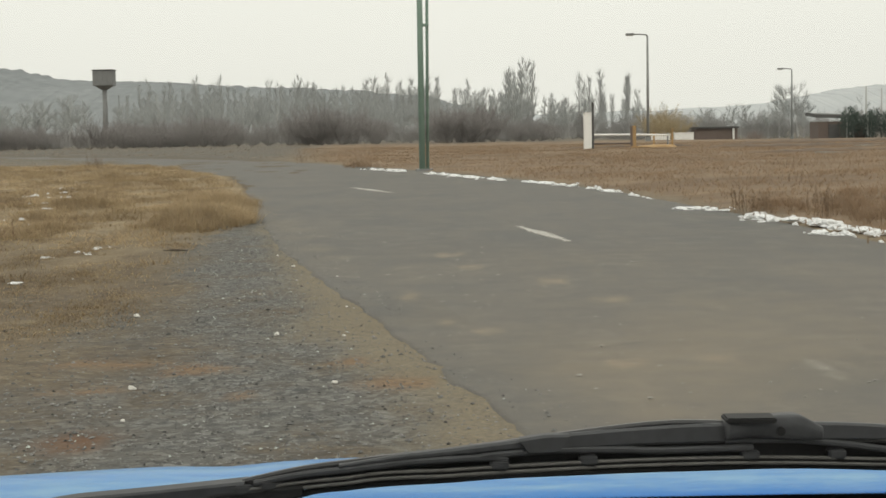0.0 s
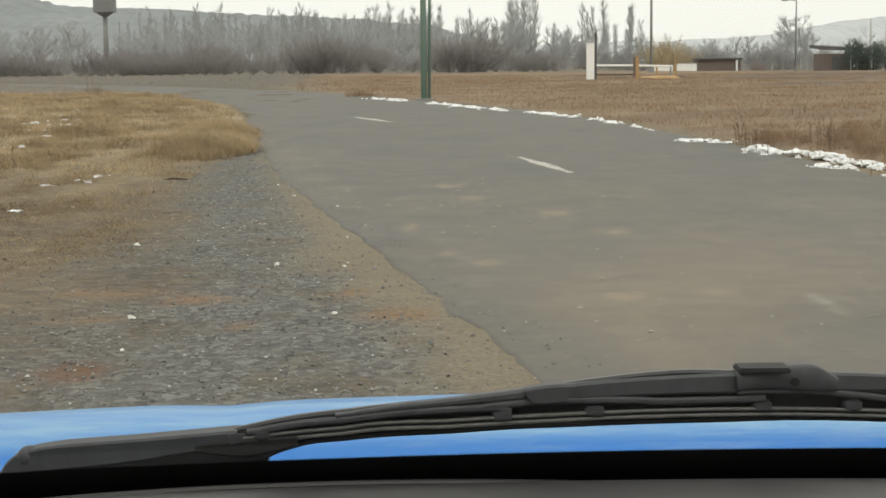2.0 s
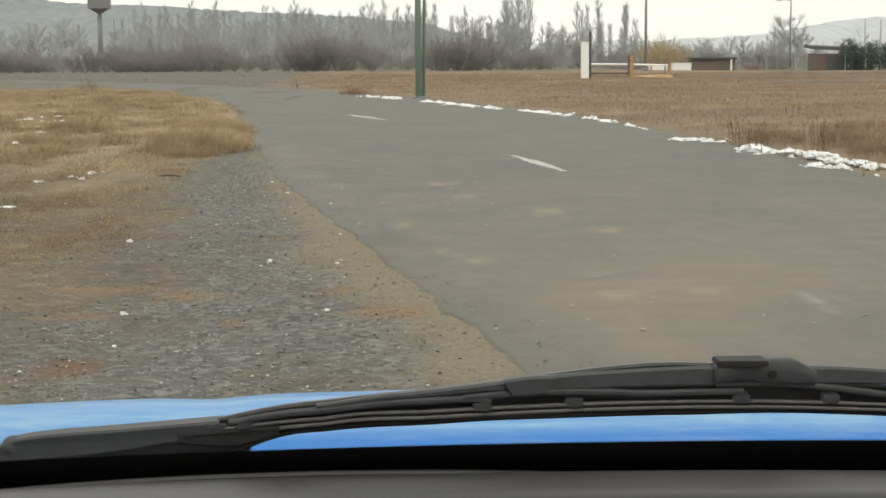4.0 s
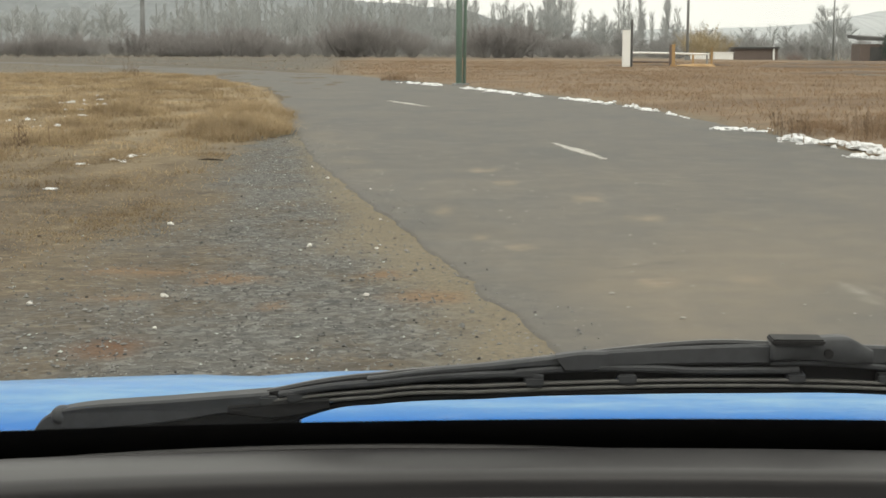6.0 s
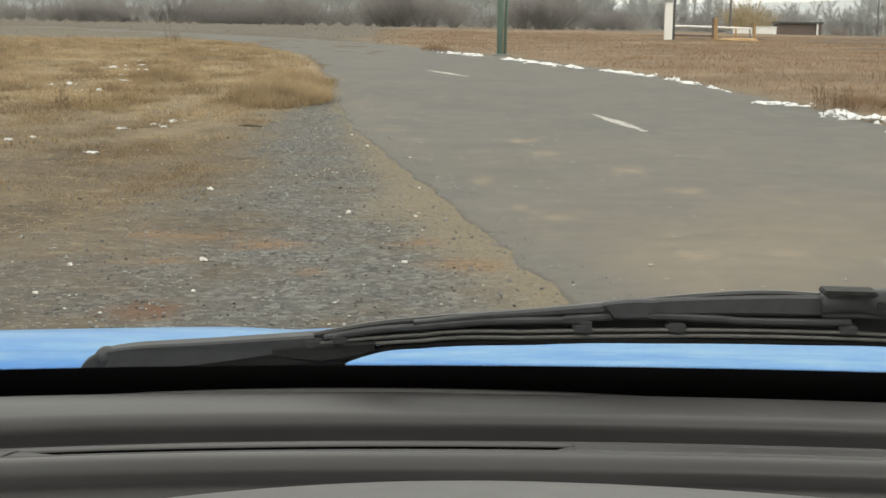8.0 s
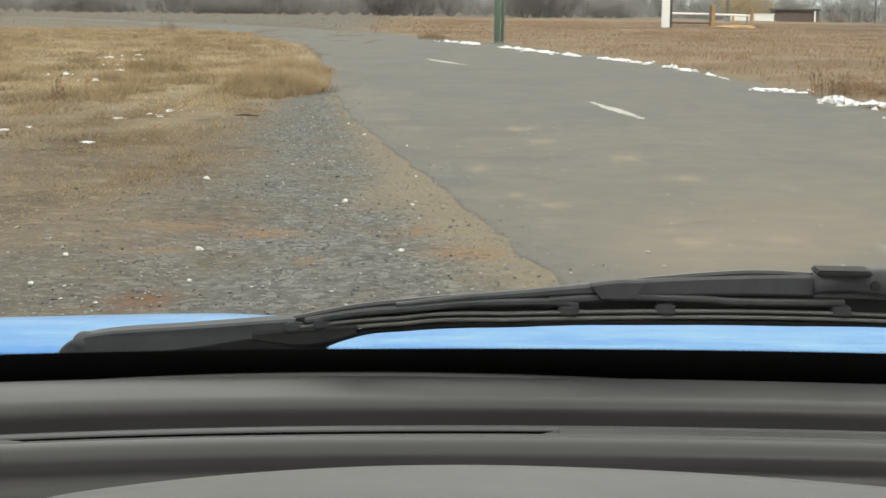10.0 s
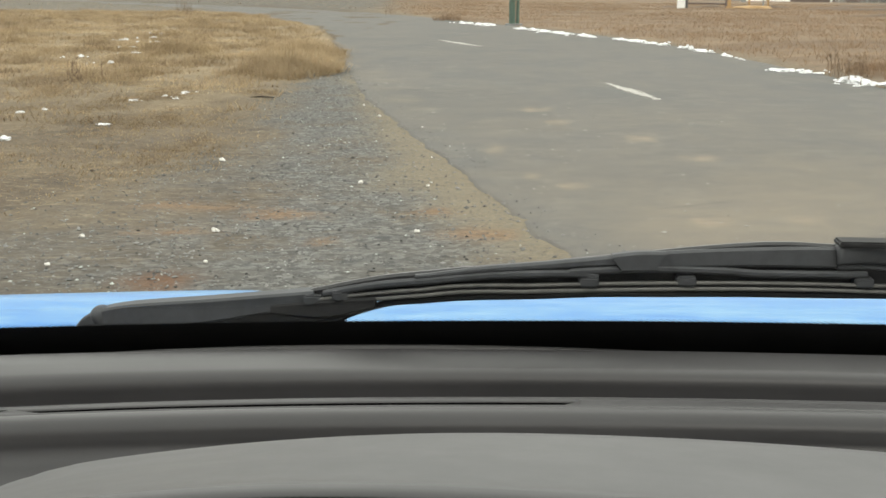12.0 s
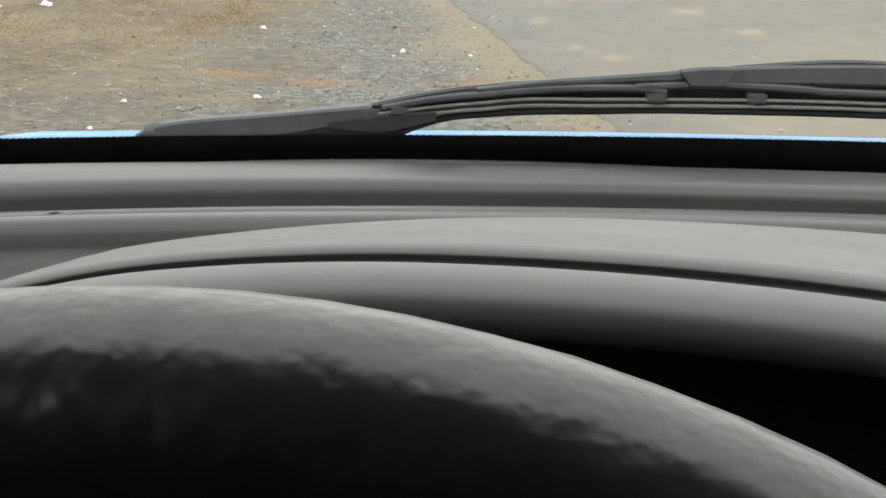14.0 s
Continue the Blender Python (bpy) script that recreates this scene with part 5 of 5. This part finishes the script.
def build_wiper():
    arm = part("wiper_arm", strip([(-0.2400, 0.9365), (-0.2310, 0.9465), (-0.2093, 0.9540), (-0.1577, 0.9630), (-0.1030, 0.9728)], [(-0.2400, 0.9330), (-0.2310, 0.9345), (-0.2093, 0.9403), (-0.1577, 0.9510), (-0.1030, 0.9658)], 0.016), WIPER_WORN, car, "weathered grey wiper arm")
    cap = bmesh.new()
    bmesh.ops.create_uvsphere(cap, u_segments=18, v_segments=10, radius=0.0066)
    for v in cap.verts:
        v.co = Vector((-0.2225 + v.co.x, bend(-0.22) + 0.0065 + v.co.y, 0.9462 + 0.9 * v.co.z))
    part("pivot_cap", cap, WIPER_WORN, arm, "round plastic nut cap", True)
    part("spring_cover", strip([(-0.2200, 0.9440), (-0.1700, 0.9545), (-0.1278, 0.9625), (-0.0878, 0.9678)], [(-0.2200, 0.9280), (-0.1700, 0.9360), (-0.1278, 0.9440), (-0.0878, 0.9560)], 0.010, y0=0.772), WIPER, arm, "")
    part("arm_rod", strip([(-0.1047, 0.9730), (-0.0501, 0.9868), (0.0397, 0.9947), (0.1096, 0.9990), (0.1499, 0.9970)], [(-0.1047, 0.9682), (-0.0501, 0.9816), (0.0397, 0.9902), (0.1096, 0.9950), (0.1499, 0.9931)], 0.007, y0=0.769), WIPER, arm, "")
    blade = part("wiper_blade", strip([(-0.0522, 0.9858), (-0.0127, 0.9913), (0.0397, 0.9949), (0.0589, 0.9963), (0.1046, 0.9970), (0.1499, 0.9963), (0.2142, 0.9925), (0.2718, 0.9849), (0.3334, 0.9722), (0.4057, 0.9543)],
                                     [(-0.0522, 0.9838), (-0.0127, 0.9879), (0.0397, 0.9898), (0.0589, 0.9885), (0.1046, 0.9878), (0.1499, 0.9860), (0.2142, 0.9830), (0.2718, 0.9779), (0.3334, 0.9662), (0.4057, 0.9513)], 0.008, n=40), WIPER_WORN, car, "black bridged wiper blade resting on the glass")
    part("arm_clip", strip([(0.1490, 0.9972), (0.1650, 0.9982), (0.1820, 0.9990), (0.1910, 0.9984), (0.1970, 0.9955), (0.2040, 0.9915)], [(0.1490, 0.9880), (0.1650, 0.9885), (0.1820, 0.9862), (0.1910, 0.9852), (0.1970, 0.9848), (0.2040, 0.9845)], 0.014, y0=0.7615, n=20), WIPER_WORN, blade, "plastic clip joining arm and blade", True)
    part("clip_lid", box((0.1495, 0.7895, 0.9968), (0.176, 0.806, 0.9998), 0.0008), RUBBER, blade)
    rv = bmesh.new()
    bmesh.ops.create_cone(rv, segments=14, radius1=0.0028, radius2=0.0024, depth=0.004, cap_ends=True, matrix=pose(0.1795, 0.7985, 0.9912, 90))
    part("rivet", rv, RUBBER, blade)
    jr = bmesh.new()
    bmesh.ops.create_cone(jr, segments=14, radius1=0.0034, radius2=0.003, depth=0.005, cap_ends=True, matrix=pose(0.0525, 0.7735, 0.9905, 90))
    part("rivet", jr, WIPER_WORN, blade)
    part("joint", strip([(0.0397, 0.9957), (0.0521, 0.9968), (0.0656, 0.9964)], [(0.0442, 0.9874), (0.0521, 0.9869), (0.0606, 0.9872)], 0.010, y0=0.763, n=8), WIPER_WORN, blade, "")
    # yokes under the bridge
    for pts in ([(-0.0979, 0.9727), (-0.0607, 0.9817), (-0.0119, 0.9874), (0.0233, 0.9874), (0.0337, 0.9853)],
                [(0.0198, 0.9882), (0.0546, 0.9889), (0.0946, 0.9867), (0.1117, 0.9850), (0.1651, 0.9829)],
                [(0.1499, 0.9876), (0.1853, 0.9858), (0.2157, 0.9814), (0.2361, 0.9777), (0.2636, 0.9724)]):
        part("yoke", strip([(x, z + 0.0012) for x, z in pts], [(x, z - 0.0024) for x, z in pts], 0.005, y0=0.7645, n=20), WIPER_WORN, blade, "")
    # a black strip added behind the bars, for the dark of the gaps
    shade = [(-0.0979, 0.9727), (-0.0607, 0.9817), (-0.0119, 0.9884), (0.0233, 0.9894), (0.0546, 0.9900), (0.1117, 0.9880), (0.1651, 0.9850), (0.2100, 0.9810), (0.2650, 0.9745), (0.3300, 0.9630)]
    part("inner_bridge", strip([(x, z + 0.002) for x, z in shade], [(x, z - 0.0095) for x, z in shade], 0.003, y0=0.7725, n=30), RUBBER, blade, "added black strip darkening the gaps of the blade")
    # claws that hold the rubber
    for x, z in ((-0.1030, 0.9689), (-0.0884, 0.9726), (0.0290, 0.9832), (0.0754, 0.9824), (0.1635, 0.9790), (0.2128, 0.9760), (0.2636, 0.9689)):
        y = bend(x)
        part("claw", box((x - 0.0048, y - 0.0012, z - 0.0030), (x + 0.0048, y + 0.008, z + 0.0020), 0.0009), WIPER_WORN, blade)
    spine = [(-0.1047, 0.9679), (-0.0907, 0.9713), (-0.0501, 0.9791), (-0.0127, 0.9820), (0.0754, 0.9811), (0.1499, 0.9781), (0.2150, 0.9732), (0.3026, 0.9640), (0.4057, 0.9472)]
    for top, low, name in ((0.0006, -0.0010, "upper_rail"), (-0.0022, -0.0040, "lower_rail")):
        part(name, strip([(x, z + top) for x, z in spine], [(x, z + low) for x, z in spine], 0.004, n=44), HOLDER, blade, "grey metal rail of the blade rubber")
    part("rubber_spine", strip([(x, z - 0.0002) for x, z in spine], [(x, z - 0.0042) for x, z in spine], 0.003, y0=0.7662, n=44), RUBBER, blade, "")
    lip = [(-0.1047, 0.9540), (-0.0920, 0.9578), (-0.0770, 0.9648), (-0.0580, 0.9706), (-0.0250, 0.9740), (0.0250, 0.9750), (0.0640, 0.9740), (0.1000, 0.9729), (0.1380, 0.9712), (0.2000, 0.9680), (0.3026, 0.9568), (0.4057, 0.9402)]
    part("rubber_lip", strip([(x, z + 0.0035) for x, z in lip], lip, 0.004, y0=0.767, n=44), RUBBER, blade, "")
    part("blade_heel", strip([(-0.1254, 0.9639), (-0.1024, 0.9682), (-0.0714, 0.9736)], [(-0.1254, 0.9591), (-0.0979, 0.9599), (-0.0714, 0.9680)], 0.009, y0=0.764, n=10), RUBBER, blade, "")


build_wiper()


# dashboard
def crown(x):
    return -0.06 * (x - 0.10) ** 2


DASH_PROFILE = [(0.800, 0.925), (0.772, 0.945), (0.757, 0.9515), (0.748, 0.9545), (0.735, 0.9562), (0.718, 0.9567), (0.7080, 0.9567), (0.7030, 0.9562), (0.6996, 0.9545), (0.6980, 0.9515), (0.6975, 0.9475), (0.6965, 0.9440), (0.6910, 0.9422), (0.6860, 0.9440), (0.6830, 0.9485), (0.6805, 0.9501), (0.6770, 0.9506), (0.6740, 0.9505), (0.6726, 0.9499), (0.6722, 0.9480), (0.6722, 0.9400), (0.6722, 0.9250), (0.655, 0.9250), (0.6475, 0.9260)]
RIDGE_PROFILE = [(0.6465, 0.9250), (0.6465, 0.9530), (0.644, 0.9556), (0.639, 0.9565), (0.634, 0.9558), (0.6300, 0.9530), (0.6283, 0.9490), (0.6272, 0.9455), (0.6245, 0.9424), (0.6180, 0.9400), (0.602, 0.9372), (0.57, 0.9355), (0.53, 0.9335), (0.50, 0.928), (0.47, 0.905), (0.40, 0.86), (0.36, 0.83), (0.33, 0.78), (0.32, 0.70), (0.33, 0.60)]


def dash_set(x):
    return 0.05 * ((x - CX) / 0.7) ** 4


def dash_skin(profile, n=60):
    line = smooth_line([(0, y, z) for y, z in profile], len(profile) * 4)
    # the far edge by the glass is straighter than the ridges
    def lift(x, y):
        return crown(x) * (1 - (0.45 * ramp01(y, 0.69, 0.72) if x < 0.1 else 0))

    return loft([[(x, y - dash_set(x), z + lift(x, y)) for x in np.linspace(CX - 0.68, CX + 0.68, n)] for _, y, z in line])


def build_dash():
    dash = part("dashboard", dash_skin(DASH_PROFILE), DASH, car, "dark grey moulded dashboard top", True)
    part("lower_dashboard", dash_skin(RIDGE_PROFILE), DASH, dash, "", True)
    # the demister gap behind the ridge: open along one slot, painted shade-black, bridged elsewhere
    cuts = (-0.218, 0.026)
    for x0, x1, open_gap in ((CX - 0.68, cuts[0], False), (cuts[0], cuts[1], True), (cuts[1], CX + 0.68, False)):
        xs = np.linspace(x0, x1, 40) if open_gap else np.linspace(x0 - 0.004, x1 + 0.004, 40)
        if open_gap:
            slot = [[(x, y - dash_set(x), z + crown(x)) for x in xs] for y, z in ((0.6716, 0.9500), (0.6712, 0.9455), (0.6712, 0.934), (0.6475, 0.934))]
            part("vent_slot", loft(slot), SLOT, dash, "thin demister slot, its shade painted black", True)
            # the opening narrows to a point at both ends
            opened = [max(0.0, min(1.0, (x - x0) / 0.06, (x1 - x) / 0.03)) for x in xs]
            rows = []
            for f in (0.0, 0.5, 1.0):
                ys = [0.6462 + f * (0.0283 - 0.0275 * q) for q in opened]
                rows.append([(x, y - dash_set(x), 0.9556 - 0.173 * (y - 0.6462) - 0.0045 * q + crown(x)) for x, y, q in zip(xs, ys, opened)])
            part("slot_edge", loft(rows), DASH, dash, "", True)
        else:
            part("slot_bridge", loft([[(x, y - dash_set(x), z + crown(x)) for x in xs] for y, z in ((0.6745, 0.9507), (0.660, 0.9536), (0.6462, 0.9556))]), DASH, dash, "", True)
    # the rim along the glass foot, and a black strip for the gap
    xs = np.linspace(-0.24, 0.10, 50)
    swell = [math.sin(math.pi * (x + 0.24) / 0.34) ** 0.5 for x in np.clip(xs, -0.2399, 0.0999)]
    for name, y0, top, material in (("glass_rim", 0.7625, 0.9532, DASH), ("seal", 0.7590, 0.9518, RUBBER)):
        rows = [[(x, y0 + dy - dash_set(x), 0.9470 + (top - 0.9470 - dz) * q + 0.55 * crown(x)) for x, q in zip(xs, swell)] for dy, dz in ((0.003, 0.004), (0.0012, 0.0), (0.0, 0.0003), (-0.0006, 0.004))]
        part(name, loft(rows), material, dash, "thin black strip for the dark gap by the glass" if name == "seal" else "", True)


build_dash()


COWL = [(0.505, 0.93), (0.5045, 0.975), (0.502, 0.9825), (0.496, 0.9862), (0.470, 0.9902), (0.440, 0.9950), (0.405, 1.0002), (0.3940, 1.0025), (0.3908, 1.0027), (0.3884, 1.0024), (0.3868, 1.0017), (0.3864, 1.0011), (0.3870, 1.0003), (0.3872, 0.9996), (0.3866, 0.9988), (0.3855, 0.9985), (0.3842, 0.9986), (0.3832, 0.9990), (0.3820, 0.9998), (0.3805, 1.0007), (0.3785, 1.0014), (0.374, 1.0022), (0.367, 1.0017), (0.3620, 1.0001), (0.3599, 0.9983), (0.3591, 0.9960), (0.3594, 0.9932), (0.3618, 0.9905), (0.3680, 0.9882), (0.40, 0.9800), (0.46, 0.962)]


def cowl_drop(x, y):
    u = ramp01(y, 0.36, 0.50)
    c = -0.045 + 0.05 * u
    d = abs(x - c)
    if x < c:
        return (1.05 - 0.43 * u) * d * d + 12.0 * max(d - 0.20 + 0.06 * u, 0) ** 2 + (1.6 - 0.96 * u) * max(d - 0.055 - 0.075 * u, 0) ** 2
    return (0.59 - 0.27 * u) * d * d + 9.0 * max(d - 0.20, 0) ** 2


def build_cluster():
    cowl = part("instrument_cowl", loft([[(x, y, z - cowl_drop(x, y)) for x in np.linspace(-0.34, 0.30, 150)] for _, y, z in smooth_line([(0, y, z) for y, z in COWL], len(COWL) * 3)]), COWL_PLASTIC, car, "instrument cowl with a seam, grey brightened for skylight", True)
    # black rubber put on the panel for the shade under the cowl
    part("instrument_panel", loft([[(x, y, z - cowl_drop(x, y)) for x in np.linspace(-0.30, 0.26, 40)] for y, z in ((0.462, 0.970), (0.44, 0.90), (0.42, 0.82), (0.40, 0.74))]), RUBBER, cowl, "instrument panel under the cowl, its shade painted black")


build_cluster()


def build_wheel():
    """The steering wheel: a leather rim of round section with spokes and hub."""
    lean, R, r = radians(27.7), 0.195, 0.0175
    top = Vector((-0.0658, 0.238, 1.0152))
    up = Vector((0, math.sin(lean), math.cos(lean)))
    face = Vector((0, -math.cos(lean), math.sin(lean)))
    mid = top - up * R
    rows = []
    for k in range(120):
        a = k * math.tau / 120
        out = Vector((1, 0, 0)) * math.sin(a) + up * math.cos(a)
        c = mid + out * R
        rows.append([c + r * (math.cos(b) * out + math.sin(b) * face) * (1 + 0.012 * noise.noise(Vector((20 * a, 3 * math.cos(b), 3 * math.sin(b))))) for b in np.linspace(0, math.tau, 29)[:-1]])
    rows.append(rows[0])
    bm = bmesh.new()
    vs = [[bm.verts.new(p) for p in row] for row in rows[:-1]]
    for i in range(120):
        for j in range(28):
            bm.faces.new((vs[i][j], vs[i][(j + 1) % 28], vs[(i + 1) % 120][(j + 1) % 28], vs[(i + 1) % 120][j]))
    wheel = part("steering_wheel", bm, LEATHER, car, "steering wheel in wrinkled dark leather", True)
    for a in (radians(100), radians(-100), radians(180)):
        out = Vector((1, 0, 0)) * math.sin(a) + up * math.cos(a)
        part("spoke", tube([mid - face * 0.02, mid + out * 0.1 - face * 0.02, mid + out * (R - 0.012)], [0.03, 0.02, 0.014], 8), DASH, wheel, "", True)
    hub = bmesh.new()
    bmesh.ops.create_cone(hub, segments=28, radius1=0.085, radius2=0.07, depth=0.05, cap_ends=True, matrix=Matrix.Translation(mid - face * 0.02) @ face.to_track_quat("Z", "Y").to_matrix().to_4x4())
    part("hub", hub, DASH, wheel, "", True)
    part("steering_column", tube([mid - face * 0.03, mid - face * 0.30], [0.045, 0.05], 12), DASH, car, "", True)


build_wheel()


# body shell round the cabin, unseen and shaped to keep light off the inside
def side_panel(x, thick, name, material, outline):
    bm = bmesh.new()
    a = [bm.verts.new((x, y, z)) for y, z in outline]
    b = [bm.verts.new((x + thick, y, z)) for y, z in outline]
    bm.faces.new(a)
    bm.faces.new(b[::-1])
    for i in range(len(a)):
        bm.faces.new((a[i], a[(i + 1) % len(a)], b[(i + 1) % len(a)], b[i]))
    return part(name, bm, material, car)


def arch(yc, r=0.33, zc=0.29, flip=1):
    return [(yc + flip * r * math.cos(a), zc + r * math.sin(a)) for a in np.linspace(0, math.pi, 13)]


WHEEL_Y = (1.20, -1.28)
outline = [(1.70, 0.24), (1.72, 0.66), (1.60, 0.77), (1.40, 0.82), (1.0, 0.85), (0.60, 0.90), (-1.0, 0.94), (-1.80, 0.95), (-1.90, 0.60), (-1.88, 0.26)]
outline += arch(WHEEL_Y[1], flip=-1) + arch(WHEEL_Y[0], flip=-1)
for x, th in ((CX - 0.83, 0.04), (CX + 0.79, 0.04)):
    side_panel(x, th, "body_side", PAINT, outline)
for s in (-1, 1):
    x = CX + s * 0.74
    # A-pillars thickened and B-pillars set forward to hold back side light
    part("a_pillar", tube([(CX + s * 0.715, 0.80, 0.90), (CX + s * 0.69, 0.45, 1.14), (CX + s * 0.65, 0.17, 1.315)], [0.058, 0.05, 0.045], 12), PAINT, car, "", True)
    part("b_pillar", tube([(x, -0.20, 0.93), (CX + s * 0.62, -0.27, 1.42)], [0.05, 0.04], 8), PAINT, car, "", True)
    part("c_pillar", tube([(x, -1.75, 0.94), (CX + s * 0.6, -1.45, 1.40)], [0.09, 0.07], 8), PAINT, car, "", True)
    part("side_glass", loft([[(x, 0.72, 0.94), (x, -0.20, 0.94)], [(CX + s * 0.64, 0.18, 1.30), (CX + s * 0.61, -0.27, 1.42)]]), GLASS, car).visible_shadow = False
    # closed sides in place of rear windows, to darken the cabin
    part("rear_quarter", loft([[(x, -0.20, 0.92), (x, -1.76, 0.93)], [(CX + s * 0.61, -0.27, 1.43), (CX + s * 0.6, -1.47, 1.41)]]), PAINT, car)
    # raised to keep side light off the dashboard
    part("door_card", box((CX + s * 0.76 - 0.02, -1.7, 0.28), (CX + s * 0.76 + 0.02, 0.78, 0.985), 0.01), RUBBER, car)
    # seats added behind the eye to block light from the rear
    seat = part("seat", box((CX + s * 0.36 - 0.25, -0.62, 0.30), (CX + s * 0.36 + 0.25, -0.08, 0.52), 0.06), SEAT, car, "unseen dark grey cloth front seat, added to block light")
    part("backrest", loft([[(CX + s * 0.36 + u, y - 0.5 * u * u, z) for u in np.linspace(-0.25, 0.25, 9)] for y, z in ((-0.52, 0.48), (-0.50, 0.6), (-0.58, 0.85), (-0.66, 1.08), (-0.70, 1.10), (-0.72, 1.08), (-0.66, 0.85), (-0.62, 0.5))]), SEAT, seat, "", True)
    part("headrest", box((CX + s * 0.36 - 0.13, -0.75, 1.13), (CX + s * 0.36 + 0.13, -0.65, 1.30), 0.04), SEAT, seat)
    part("door_mirror", box((CX + s * 0.92 - 0.07, 0.50, 0.93), (CX + s * 0.92 + 0.07, 0.60, 1.05), 0.03), PAINT, car)
    for wy in WHEEL_Y:
        tyre = bmesh.new()
        rows = []
        for k in range(40):
            a = k * math.tau / 40
            rows.append([(CX + s * 0.74 + dx, wy + rr * math.cos(a), 0.29 + rr * math.sin(a)) for dx, rr in ((-0.085, 0.20), (-0.09, 0.26), (-0.075, 0.285), (0.075, 0.285), (0.09, 0.26), (0.085, 0.20))])
        rows.append(rows[0])
        wheel = part("tyre", loft(rows), RUBBER, car, "", True)
        rim = bmesh.new()
        bmesh.ops.create_cone(rim, segments=28, radius1=0.20, radius2=0.19, depth=0.13, cap_ends=True, matrix=pose(CX + s * 0.74, wy, 0.29, 0, 90, 0))
        part("rim", rim, STEEL, wheel, "grey steel rim")
# roof edge brought forward to keep sky light off the wheel
ROOF = [(0.195, 1.315), (0.10, 1.362), (-0.05, 1.405), (-0.5, 1.455), (-1.0, 1.45), (-1.5, 1.40)]
part("roof", loft([[(x, y, z - 0.06 * ((x - CX) / 0.66) ** 4) for x in np.linspace(CX - 0.66, CX + 0.66, 20)] for y, z in ROOF]), PAINT, car, "", True)
part("headliner", loft([[(x, y, z - 0.025 - 0.06 * ((x - CX) / 0.64) ** 4) for x in np.linspace(CX - 0.64, CX + 0.64, 20)] for y, z in ROOF]), HEADLINER, car, "", True)
part("tailgate", loft([[(x, y, z) for x in np.linspace(CX - 0.74, CX + 0.74, 12)] for y, z in ((-1.78, 0.95), (-1.88, 0.85), (-1.90, 0.4), (-1.86, 0.25))]), PAINT, car, "", True)
# closed rear in place of a window, against light from behind
part("rear_panel", loft([[(CX - 0.60, -1.48, 1.39), (CX + 0.60, -1.48, 1.39)], [(CX - 0.7, -1.78, 0.955), (CX + 0.7, -1.78, 0.955)]]), PAINT, car)
part("front_bumper", loft([[(x, y - 0.10 * abs((x - CX) / 0.8) ** 3, z) for x in np.linspace(CX - 0.8, CX + 0.8, 24)] for y, z in ((1.755, 0.62), (1.78, 0.50), (1.78, 0.36), (1.72, 0.24))]), PAINT, car, "", True)
part("floor_pan", box((CX - 0.79, -1.86, 0.22), (CX + 0.79, 1.70, 0.26)), RUBBER, car)
part("bulkhead", box((CX - 0.78, 0.84, 0.26), (CX + 0.78, 0.87, 0.79)), RUBBER, car)
part("rear_seat", box((CX - 0.66, -1.45, 0.26), (CX + 0.66, -0.95, 0.55), 0.05), SEAT, car)
